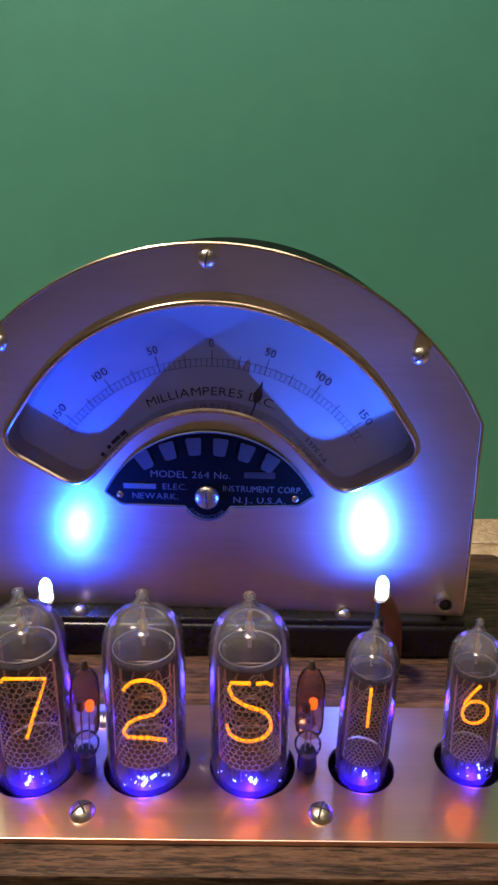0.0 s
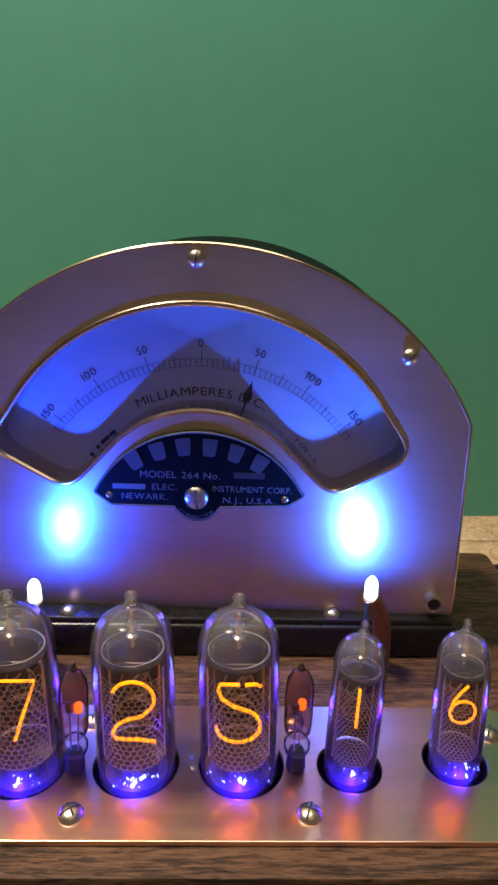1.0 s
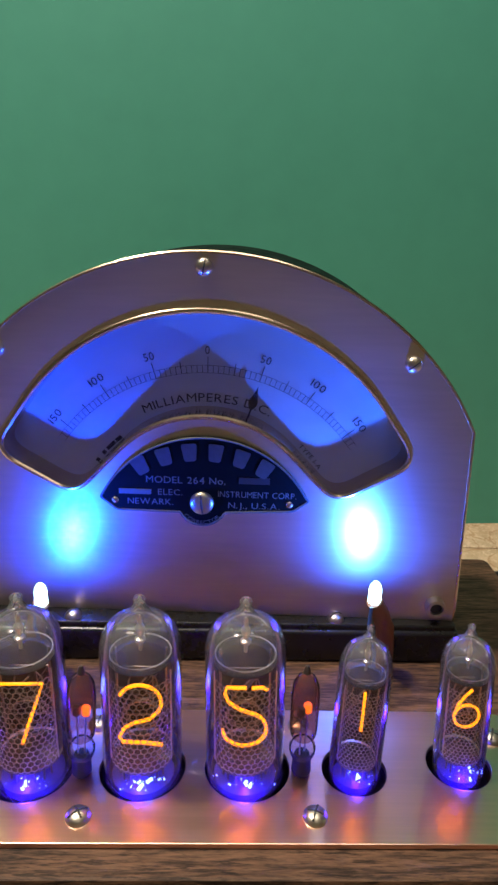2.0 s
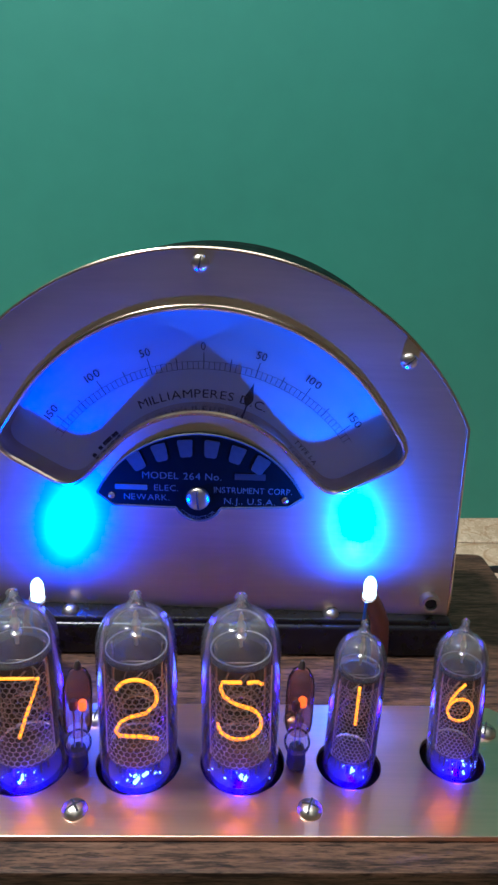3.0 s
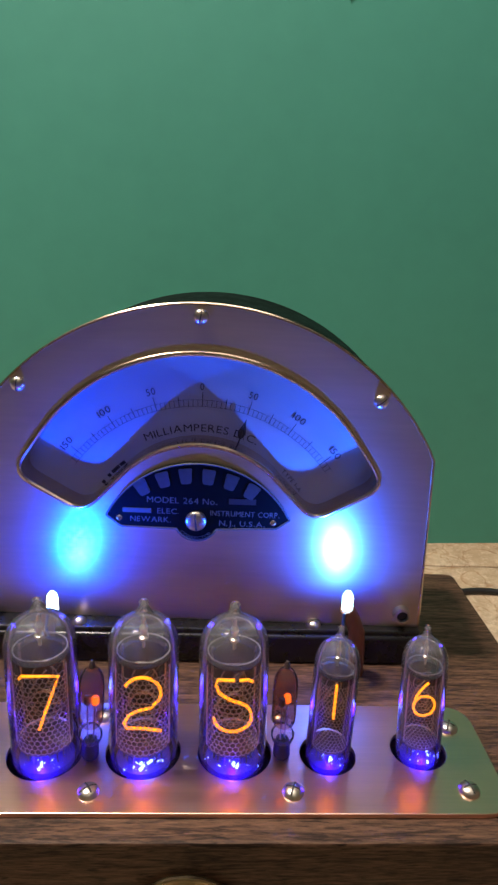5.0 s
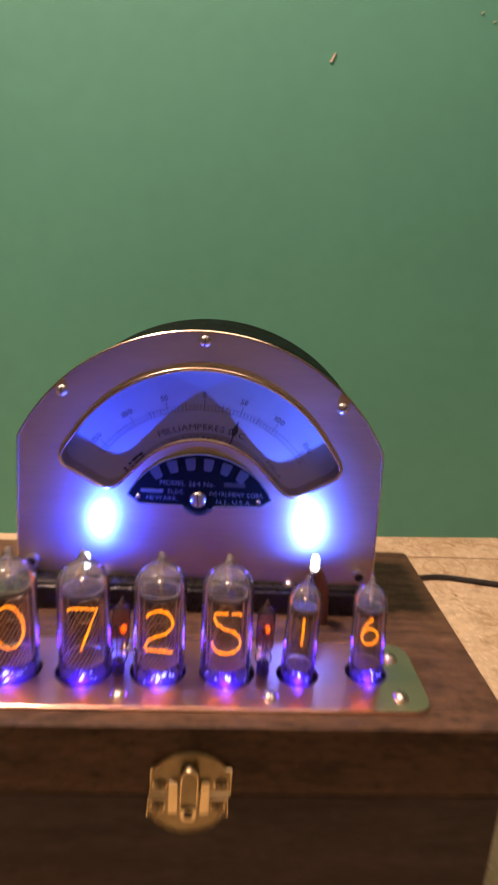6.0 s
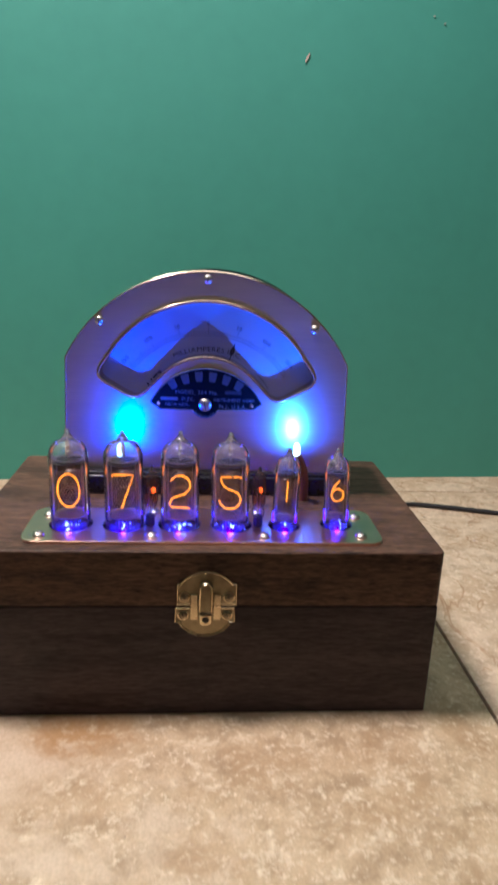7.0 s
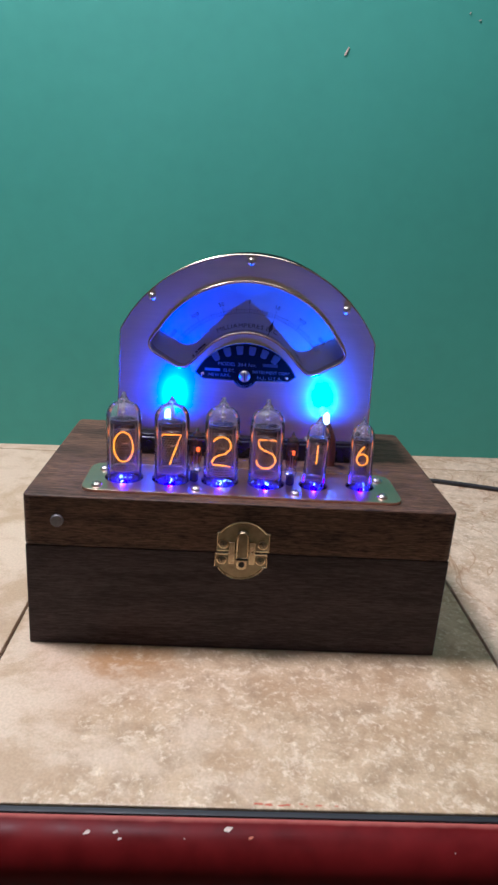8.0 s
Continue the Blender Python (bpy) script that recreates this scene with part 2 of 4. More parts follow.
# Plain steel; the coppery base holds the orange glow of the digits.
PLATEM = mat("glow_tinted_steel_plate", (0.90, 0.54, 0.385), 0.29, 1.0, grain=(2, 60, 60), scale=25, vary=0.05, bump=0.006, coat_weight=0.85, coat_roughness=0.03, coat_ior=2.0)
BRASS = mat("polished_brass_rim", (0.72, 0.59, 0.43), 0.22, 1.0, scale=300, vary=0.12)
BRONZE = mat("antique_brass", (0.28, 0.225, 0.135), 0.36, 1.0, scale=250, vary=0.3)
BRIGHT = mat("bright_brass_edge", (0.74, 0.60, 0.37), 0.25, 1.0, scale=250, vary=0.15)
SCREW = mat("nickel_screw", (0.62, 0.57, 0.49), 0.34, 1.0, scale=500, vary=0.12)
BUTTON = mat("dull_grey_button", (0.20, 0.19, 0.20), 0.6, 0.5, scale=700, vary=0.3)
# Near-black stands in for the shade of slots, gaps and bores left uncut.
SLOT = mat("recess_shade", (0.03, 0.028, 0.026), 0.7, vary=0)
BLACK = mat("black_lacquer", (0.012, 0.012, 0.013), 0.28, scale=300, vary=0.15)
CASE = mat("black_case_enamel", (0.003, 0.003, 0.003), 0.5, scale=300, vary=0.2)
CASE.node_tree.nodes["Principled BSDF"].inputs["Specular IOR Level"].default_value = 0.04
RUBBER = mat("black_rubber", (0.015, 0.014, 0.014), 0.6, vary=0)
PAPER = mat("aged_cream_dial", (0.60, 0.55, 0.50), 0.75, scale=130, vary=0.06)
INK = mat("black_ink", (0.035, 0.03, 0.028), 0.6, vary=0)
ENAMEL = mat("dark_enamel", (0.0035, 0.006, 0.006), 0.5, scale=400, vary=0.15)
ENAMEL.node_tree.nodes["Principled BSDF"].inputs["Specular IOR Level"].default_value = 0.06
SILVER = mat("raised_silver", (0.115, 0.13, 0.12), 0.55, 0.3, scale=500, vary=0.1)
DIM = mat("worn_stamped_marks", (0.03, 0.033, 0.031), 0.5, 0.3, vary=0)
SHRINK = mat("brown_heat_shrink", (0.19, 0.065, 0.035), 0.42, scale=300, vary=0.15)
WIRE = mat("blue_wire", (0.03, 0.08, 0.35), 0.4, vary=0)
CABLEM = mat("black_cable", (0.013, 0.013, 0.015), 0.45, scale=300, vary=0.1)
GLASS = glass_mat("clear_tube_glass", (0.985, 0.99, 0.995), 1.22, 0.09, 0.085)
PANE = glass_mat("dial_glass", (0.97, 0.97, 0.96), 1.3, 0.03)
SMOKE = glass_mat("smoky_lamp_glass", (0.66, 0.45, 0.36), 1.14, 0.08, 0.05)
CLEAR = glass_mat("clear_lamp_glass", (0.97, 0.98, 0.99), 1.17, 0.06, 0.09)
MICAD = glass_mat("translucent_mica", (0.94, 0.93, 0.92), 1.12, 0.12, 0.012)
DARKM = mat("dark_getter", (0.09, 0.07, 0.07), 0.4, 0.5, scale=300, vary=0.2)
MICA = mat("mica_disc", (0.14, 0.12, 0.12), 0.75, 0.0, scale=300, vary=0.1)
GRID = mat("anode_mesh_wire", (0.58, 0.54, 0.55), 0.42, 0.35, vary=0)
CATH = mat("unlit_cathode", (0.30, 0.26, 0.25), 0.4, 0.6, vary=0)
BLOCKM = mat("dull_raised_block", (0.055, 0.062, 0.06), 0.55, 0.3, scale=600, vary=0.2)
RINGM = mat("pale_mica_ring", (0.46, 0.45, 0.44), 0.35, scale=500, vary=0.1)
# Shade inside the tubes, put into a near-black colour.
SHELLM = mat("dim_interior_metal", (0.034, 0.024, 0.026), 0.45, 0.3, scale=400, vary=0.25)
# Clear glass; the LED's blue glow is put into its colour.
STEMM = mat("blue_glow_glass_stem", (0.12, 0.10, 0.36), 0.2, vary=0)
HOLEM = mat("socket_dark", (0.02, 0.018, 0.02), 0.5, vary=0)
NEON = mat("neon_digit", (0.05, 0.02, 0.005), 0.6, emit=(1.0, 0.265, 0.0), power=3.1, vary=0)
NEONDIM = mat("neon_electrode", (0.3, 0.1, 0.03), 0.5, emit=(1.0, 0.15, 0.01), power=3.4, vary=0)
LEDW = mat("led_lens", (0.6, 0.7, 0.8), 0.3, emit=(0.55, 0.92, 1.0), power=7.0, vary=0)
# Emission for the blue LED together with its glints in the glass.
LEDB = mat("blue_led_glint", (0.2, 0.2, 0.6), 0.3, emit=(0.16, 0.26, 1.0), power=8.0, vary=0)

# ---- mesh tools ----


def thing(name, at, label, category, group="", kind="", turn=(0, 0, 0)):
    e = new(name)
    e.empty_display_size = 0.01
    e.matrix_world = pose(*at, *turn)
    return tagged(e, label, category, group, kind)


FLAT_SIDED = {"plate", "face_plate", "body", "lid", "step", "ledge", "upper_plate", "lower_plate", "hasp", "name_plate", "tile", "edge_trim", "guide", "catch"}


def part(name, bm, material, parent=None, label="", smooth=True, at=None):
    """Link a bmesh as one mesh object; flat-sided pieces keep their broad faces flat up to the rounded edge."""
    me = bpy.data.meshes.new(name)
    bmesh.ops.recalc_face_normals(bm, faces=bm.faces)
    if smooth:
        bm.normal_update()
        for f in bm.faces:
            f.smooth = True
        for e in bm.edges:
            if len(e.link_faces) == 2:
                ang = e.calc_face_angle(0.0)
                square = [max(abs(c) for c in f.normal) > 0.9999 for f in e.link_faces]
                e.smooth = not (ang > radians(38) or (name in FLAT_SIDED and ang > radians(8) and square[0] != square[1]))
    bm.to_mesh(me)
    bm.free()
    me.materials.append(material)
    o = new(name, me)
    if parent:
        o.parent = parent
    if at:
        o.matrix_basis = at
    if label:
        o["label"] = label
    return o


def box(x0, x1, y0, y1, z0, z1, bevel=0.0, seg=2, bm=None):
    b = bmesh.new()
    bmesh.ops.create_cube(b, size=1)
    for v in b.verts:
        v.co = (x0 + (v.co.x + 0.5) * (x1 - x0), y0 + (v.co.y + 0.5) * (y1 - y0), z0 + (v.co.z + 0.5) * (z1 - z0))
    if bevel:
        bmesh.ops.bevel(b, geom=b.edges[:], offset=bevel, segments=seg, affect="EDGES", profile=0.5)
    return join(bm, b)


def join(bm, b):
    if bm is None:
        return b
    me = bpy.data.meshes.new("tmp")
    b.to_mesh(me)
    b.free()
    bm.from_mesh(me)
    bpy.data.meshes.remove(me)
    return bm


def lathe(profile, n=40, bm=None, centre=(0, 0, 0), m=None):
    """Turn (radius, height) pairs about z."""
    b = bmesh.new()
    rings = []
    for r, z in profile:
        if r < 1e-6:
            rings.append([b.verts.new((0, 0, z))])
        else:
            rings.append([b.verts.new((r * math.cos(2 * math.pi * i / n), r * math.sin(2 * math.pi * i / n), z)) for i in range(n)])
    for p, q in zip(rings, rings[1:]):
        for i in range(n):
            j = (i + 1) % n
            if len(p) == 1 and len(q) > 1:
                b.faces.new((p[0], q[i], q[j]))
            elif len(q) == 1 and len(p) > 1:
                b.faces.new((p[i], p[j], q[0]))
            elif len(p) > 1:
                b.faces.new((p[i], p[j], q[j], q[i]))
    bmesh.ops.transform(b, matrix=Matrix.Translation(centre) @ (m or Matrix()), verts=b.verts)
    return join(bm, b)


def pipe(points, r, n=8, bm=None, closed=False):
    """A round rod along points; r may be one radius or one each."""
    b = bmesh.new()
    pts = [Vector(p) for p in points]
    rs = r if isinstance(r, (list, tuple)) else [r] * len(pts)
    rings, up = [], None
    k = len(pts)
    for i, p in enumerate(pts):
        a = pts[(i - 1) % k] if closed or i else p
        c = pts[(i + 1) % k] if closed or i < k - 1 else p
        d = (c - a).normalized()
        if up is None:
            up = d.orthogonal().normalized()
        up = (up - d * up.dot(d)).normalized()
        side = d.cross(up)
        rings.append([b.verts.new(p + rs[i] * (math.cos(2 * math.pi * j / n) * up + math.sin(2 * math.pi * j / n) * side)) for j in range(n)])
    pairs = list(zip(rings, rings[1:])) + ([(rings[-1], rings[0])] if closed else [])
    for p, q in pairs:
        for j in range(n):
            b.faces.new((p[j], p[(j + 1) % n], q[(j + 1) % n], q[j]))
    if not closed:
        b.faces.new(rings[0][::-1]), b.faces.new(rings[-1])
    return join(bm, b)


def slab(outline, y0, y1, holes=(), bm=None, upright=True, bevel=0.0):
    """A sheet with the outline (u, v), from depth y0 to y1; upright sheets lie in x-z, flat ones in x-y."""
    b = bmesh.new()
    loops = [outline, *holes]
    edges = []
    for lo in loops:
        vs = [b.verts.new((u, v, 0)) for u, v in lo]
        edges += [b.edges.new((vs[i], vs[(i + 1) % len(vs)])) for i in range(len(vs))]
    bmesh.ops.triangle_fill(b, use_beauty=True, use_dissolve=False, edges=edges)
    ext = bmesh.ops.extrude_face_region(b, geom=b.faces[:])
    top = [v for v in ext["geom"] if isinstance(v, bmesh.types.BMVert)]
    for v in b.verts:
        v.co.z = y0
    for v in top:
        v.co.z = y1
    bmesh.ops.recalc_face_normals(b, faces=b.faces)
    if bevel:
        sharp = [e for e in b.edges if len(e.link_faces) == 2 and e.calc_face_angle() > 1.2 and abs(e.verts[0].co.z - e.verts[1].co.z) < 1e-9]
        bmesh.ops.bevel(b, geom=sharp, offset=bevel, segments=2, affect="EDGES", profile=0.5)
    if upright:
        for v in b.verts:
            v.co = (v.co.x, v.co.z, v.co.y)
    return join(bm, b)


def arc(cx, cy, r, a0, a1, n):
    """Points of a circle, degrees from +x."""
    return [(cx + r * math.cos(radians(a0 + (a1 - a0) * i / n)), cy + r * math.sin(radians(a0 + (a1 - a0) * i / n))) for i in range(n + 1)]


def fillet(poly, radii, n=6):
    """Round the corners of a polygon."""
    out = []
    k = len(poly)
    for i, p in enumerate(poly):
        r = radii[i]
        if not r:
            out.append(p)
            continue
        p, a, c = Vector(p), Vector(poly[i - 1]), Vector(poly[(i + 1) % k])
        da, dc = (a - p), (c - p)
        t = min(r, da.length * 0.48, dc.length * 0.48)
        s, e = p + da.normalized() * t, p + dc.normalized() * t
        for j in range(n + 1):
            w = j / n
            out.append(tuple((1 - w) ** 2 * s + 2 * w * (1 - w) * p + w * w * e))
    return out


def rounded(x0, x1, y0, y1, r, n=6):
    return fillet([(x0, y0), (x1, y0), (x1, y1), (x0, y1)], [r] * 4, n)


def grow(loop, d):
    """Shift a closed anticlockwise outline outward by d."""
    out = []
    k = len(loop)
    for i in range(k):
        a, c = Vector(loop[i - 1]), Vector(loop[(i + 1) % k])
        t = (c - a).normalized()
        out.append((loop[i][0] + t.y * d, loop[i][1] - t.x * d))
    return out


def loft(loops, bm=None):
    """Skin between outlines of equal count, each (points, depth), in x-z."""
    b = bmesh.new()
    rings = [[b.verts.new((u, y, v)) for u, v in lo] for lo, y in loops]
    k = len(rings[0])
    for p, q in zip(rings, rings[1:]):
        for i in range(k):
            b.faces.new((p[i], p[(i + 1) % k], q[(i + 1) % k], q[i]))
    return join(bm, b)


def glyphs(text, size):
    """Flat letters of the built-in font as a list of (mesh, advance)."""
    out = []
    for ch in text:
        if ch == " ":
            out.append((None, 0.32 * size))
            continue
        cu = bpy.data.curves.new("t", "FONT")
        cu.body, cu.size, cu.resolution_u = ch, size, 3
        ob = bpy.data.objects.new("t", cu)
        me = bpy.data.meshes.new_from_object(ob)
        xs = [v.co.x for v in me.vertices] or [0, 0]
        for v in me.vertices:
            v.co.x -= min(xs)
        out.append((me, max(xs) - min(xs) + 0.12 * size))
        bpy.data.objects.remove(ob)
        bpy.data.curves.remove(cu)
    return out


def lettering(bm, text, size, u, v, y, width=None, angle=0.0, centre=None, radius=0.0, mid=0.0, under=False):
    """Letters in the x-z sheet at depth y: a straight line centred at (u, v), or along a circle about centre."""
    gl = glyphs(text, size)
    total = sum(a for _, a in gl)
    k = (width / total) if width else 1.0
    s = -total * k / 2
    for me, adv in gl:
        if me:
            if centre and under:
                th = (s + adv * k / 2) / radius
                m = Matrix.Translation((centre[0], y, centre[1])) @ Matrix.Rotation(-th, 4, "Y") @ Matrix.Translation((-adv * k / 2, 0, -radius))
            elif centre:
                th = mid + (s + adv * k / 2) / radius
                m = Matrix.Translation((centre[0], y, centre[1])) @ Matrix.Rotation(th, 4, "Y") @ Matrix.Translation((-adv * k / 2, 0, radius))
            else:
                m = Matrix.Translation((u, y, v)) @ Matrix.Rotation(-angle, 4, "Y") @ Matrix.Translation((s, 0, 0))
            m = m @ Matrix.Rotation(radians(90), 4, "X") @ Matrix.Diagonal((k, 1, 1, 1))
            me.transform(m)
            bm.from_mesh(me)
            bpy.data.meshes.remove(me)
        s += adv * k
    return bm


def screw_head(name, parent, r, h, at, slot=20.0, label="", mat_=None, cross=False):
    """Domed screw head with dark rods for its slot's shade, axis along local z."""
    prof = [(r * math.cos(a), h * math.sin(a)) for a in [i * math.pi / 16 for i in range(8)]] + [(0, h)]
    o = part(name, lathe([(r, -0.0012)] + prof, 24), mat_ or SCREW, parent, label, at=at)
    us = [q * 0.13 * r for q in range(-6, 7)]
    zs = [h * math.sqrt(1 - (u / r) ** 2) - 0.055 * r for u in us]
    bm = pipe([(u, 0, z) for u, z in zip(us, zs)], r * 0.11, 6)
    if cross:
        pipe([(0, u * 0.8, h * math.sqrt(1 - (0.8 * u / r) ** 2) - 0.055 * r) for u in us], r * 0.11, 6, bm)
    part("slot", bm, SLOT, o, at=pose(0, 0, 0, 0, 0, slot), smooth=False)
    return o


# ---- room ----
WY, WSLOPE = 0.346, 3.4


def structure(name, bm, material, label, category, m=None, smooth=False):
    o = part(name, bm, material, None, label, smooth, m)
    return tagged(o, label, category, "", "structure")


structure("wall_north", box(-2.2, 2.2, 0, 0.1, -0.76, 1.7), WALL, "flat green painted wall behind the worktop", "wall", pose(0, WY, 0, 0, 0, WSLOPE))
# Unseen walls and ceiling, added to enclose the set and reflect light.
structure("wall_south", box(-2.2, 2.2, -2.3, -2.2, -0.76, 1.7), ROOM, "unseen beige wall, added to enclose and reflect light", "wall")
structure("wall_west", box(-2.0, -1.9, -2.2, 0.2, -0.76, 1.7), ROOM, "unseen beige wall, added to enclose and reflect light", "wall")
structure("wall_east", box(1.9, 2.0, -2.2, 0.4, -0.76, 1.7), ROOM, "unseen beige wall, added to enclose and reflect light", "wall")
structure("ceiling", box(-2.2, 2.2, -2.3, 0.7, 1.7, 1.8), CEIL, "unseen white ceiling, added to reflect light", "ceiling")
# Unseen floor, kept pale so the meter face reflects more light.
structure("floor", box(-2.2, 2.2, -2.3, 0.7, -0.86, -0.76), FLOORM, "unseen pale floor, added to brighten the meter face", "floor")

# chips in the wall paint
chips = [(0.0825, 0.380, 0.0030, 0.0076, 14), (0.191, 0.419, 0.0014, 0.0019, 10), (0.201, 0.414, 0.0014, 0.0018, 30)]
for cx, cz, w, h, tilt in chips:
    bm = slab(fillet([(-w / 2, -h / 2), (w * 0.1, -h * 0.5), (w / 2, h * 0.5), (w * 0.1, h * 0.42)], [w * 0.3] * 4, 3), -0.0004, 0.0, upright=True)
    o = part("paint_chip", bm, CHIP, bpy.data.objects["wall_north"], "pale chip in the green paint", False)
    o.matrix_basis = Matrix.Translation((cx, -0.0003, cz)) @ Matrix.Rotation(radians(tilt), 4, "Y")

# ---- worktop: tiles, trim, red nosing ----
top = thing("worktop", (0, 0, -0.75), "tiled worktop with dark trim and a worn red front edge", "worktop", kind="structure")
EDGE = -0.1055
part("base_slab", box(-1.2, 1.2, EDGE - 0.004, 0.46, 0.70, 0.7465), GROUT, top, "grout bed")
part("cabinet_front", box(-1.2, 1.2, -0.08, -0.06, 0.0, 0.70), BLACK, top)
tile_x = [-0.939, -0.668, -0.398, -0.1250, 0.1482, 0.421, 0.692, 0.964]
tile_y = [EDGE, 0.318, 0.46]
for a, b in zip(tile_x, tile_x[1:]):
    for c, d in zip(tile_y, tile_y[1:]):
        g = 0.0009
        part("tile", box(a + g, b - g, c + (0 if c == EDGE else g), d - g, 0.745, 0.75, 0.0007, 2), TILE if a < 0.1 else TILE2, top)
part("edge_trim", box(-1.2, 1.2, EDGE - 0.0032, EDGE - 0.0003, 0.735, 0.7493, 0.0006, 2), SLATE, top, "dark slate trim strip")
nose = [(0.0, 0.0)] + [(-0.002 - 0.014 * math.sin(radians(a)), -0.014 + 0.014 * math.cos(radians(a))) for a in range(0, 130, 10)] + [(-0.010, -0.03), (0.0, -0.03)]
b = bmesh.new()
for x in (-1.2, 1.2):
    for y, z in nose:
        b.verts.new((x, EDGE - 0.0035 + y, 0.7485 + z))
b.verts.ensure_lookup_table()
k = len(nose)
for i in range(k):
    j = (i + 1) % k
    b.faces.new((b.verts[i], b.verts[j], b.verts[k + j], b.verts[k + i]))
b.faces.new([b.verts[i] for i in range(k)]), b.faces.new([b.verts[k + i] for i in range(k)][::-1])
part("red_nosing", b, RED, top, "worn dark red painted edge")
rnd = random.Random(5)
for x, fall, w0, mt in ((-0.058, 22, 0.005, CHIP), (-0.047, 20, 0.0042, CHIP), (-0.045, 30, 0.003, CHIP), (-0.02, 28, 0.0012, CHIP), (0.087, 40, 0.0013, CHIP), (0.006, 25, 0.004, REDCHIP), (-0.003, 12, 0.007, CHIP)):
    w = 0.55 * w0
    pts = [(w * 0.5 * (0.7 + 0.5 * rnd.random()) * math.cos(i * math.pi / 4), w * 0.28 * (0.6 + 0.6 * rnd.random()) * math.sin(i * math.pi / 4)) for i in range(8)]
    part("paint_scuff", slab(pts, 0, 0.0001, upright=False), mt, top, "scuff in the red paint", False, pose(x, EDGE - 0.0055 - 0.014 * math.sin(radians(fall)), 0.7346 + 0.014 * math.cos(radians(fall)), fall, 0, 0) @ pose(0, 0, 0, 0, 0, 20))
for i in range(22):
    w = 0.0010 + 0.0020 * rnd.random()
    pts = [(w * 0.6 * (0.6 + 0.6 * rnd.random()) * math.cos(q * math.pi / 4), w * 0.16 * (0.6 + 0.6 * rnd.random()) * math.sin(q * math.pi / 4)) for q in range(8)]
    part("paint_smear", slab(pts, 0, 0.00008, upright=False), REDCHIP, top, "smear of red paint on the tile edge", False, pose(0.008 + rnd.choice((0.006, 0.022, 0.034)) * rnd.random(), EDGE + 0.0014 + 0.0012 * rnd.random(), 0.75001 + i * 0.000006))

# ---- wooden box ----
H, D, W = 0.0885, 0.1395, 0.1135
wbox = thing("wooden_box", (0, 0, 0), "dark walnut-stained wooden box with a hinged lid", "box")
part("body", box(-W + 0.0004, W - 0.0004, 0.0006, D - 0.001, 0.0, 0.0601, 0.0008, 3), WOODB, wbox, "wooden body, toned dark for its shaded front")
lid_o = rounded(-W, W, 0, D, 0.004, 4)
HOLES = [(-0.0655, 0.0280, 0.0104), (-0.0398, 0.0280, 0.0104), (-0.0127, 0.0285, 0.0104), (0.0130, 0.0285, 0.0104), (0.0395, 0.0278, 0.0079), (0.0662, 0.0298, 0.0079)]
lid = part("lid", slab(lid_o, 0.0604, H, upright=False, bevel=0.0009, holes=[arc(x, y, r * 1.04, 360, 10, 35) for x, y, r in HOLES]), WOOD, wbox, "brown grained wooden lid, toned light for its lit top")
part("front_button", lathe([(0.0034, -0.001), (0.0034, 0.0012), (0.0031, 0.0016), (0, 0.0017)], 24), BUTTON, wbox, "small grey metal push button", at=pose(-0.0958, 0.0, 0.075, 90, 0, 0))

# latch
latch = thing("latch", (0.001, 0.0, 0.0615), "antique brass box latch, closed", "latch")
up = [(-0.0135, 0.0008), (0.0140, 0.0008), (0.0140, 0.0110)] + [(0.0120, 0.0110)] + arc(0, 0.0025, 0.0148, 36, 144, 16) + [(-0.0120, 0.0110), (-0.0135, 0.0110)]
up = [(u, max(v, 0.0008)) for u, v in up]
lo = [(0.0132, -0.0012), (-0.0142, -0.0012), (-0.0142, -0.0085), (-0.0118, -0.0085)] + arc(-0.0005, -0.0015, 0.0142, 212, 328, 16) + [(0.0108, -0.0085), (0.0132, -0.0085)]
for nm, o in (("upper_plate", up), ("lower_plate", lo)):
    q = part(nm, slab(o, -0.0012, 0.0004, bevel=0.0003), BRONZE, latch)
    part("rim", pipe([(u, -0.0012, v) for u, v in o], 0.0005, 6, closed=True), BRIGHT, q, "bright worn brass rim")
for x, z in ((-0.0102, 0.0046), (0.0106, 0.0046), (-0.0108, -0.0046), (0.0098, -0.0046)):
    part("washer", lathe([(0.0027, -0.0004), (0.0027, 0.0003), (0.0022, 0.0005)], 22), BRIGHT, latch, "bright brass collar", at=pose(x, -0.0012, z, 90, 0, 0))
    screw_head("screw", latch, 0.0022, 0.0008, pose(x, -0.0013, z, 90, 0, 0), 15, mat_=BRONZE, cross=True)
for x in (-0.0056, 0.0052):
    part("guide", box(x - 0.0017, x + 0.0017, -0.0027, -0.0010, -0.0066, 0.0064, 0.0004), BRIGHT, latch, "bright brass guide strap")
hasp_o = [(-0.0034, -0.0022), (0.0030, -0.0022)] + arc(-0.0002, 0.0098, 0.0032, 0, 180, 12)
hasp = part("hasp", slab(hasp_o, -0.0040, -0.0012, bevel=0.0006), BRONZE, latch)
part("rim", pipe([(u, -0.0040, v) for u, v in grow(hasp_o, -0.0005)], 0.0004, 6, closed=True), BRIGHT, hasp, "worn bright edge")
# Solid dark block in place of the shaded gap.
part("catch_gap", box(-0.0034, 0.0030, -0.0030, -0.0013, -0.0037, -0.0022), SLOT, latch)
catch_o = fillet([(-0.0031, -0.0094), (0.0027, -0.0094), (0.0027, -0.0037), (-0.0031, -0.0037)], [0.0026, 0.0026, 0.0004, 0.0004], 5)
part("catch", slab(catch_o, -0.0034, -0.0012, bevel=0.0005), BRIGHT, latch)
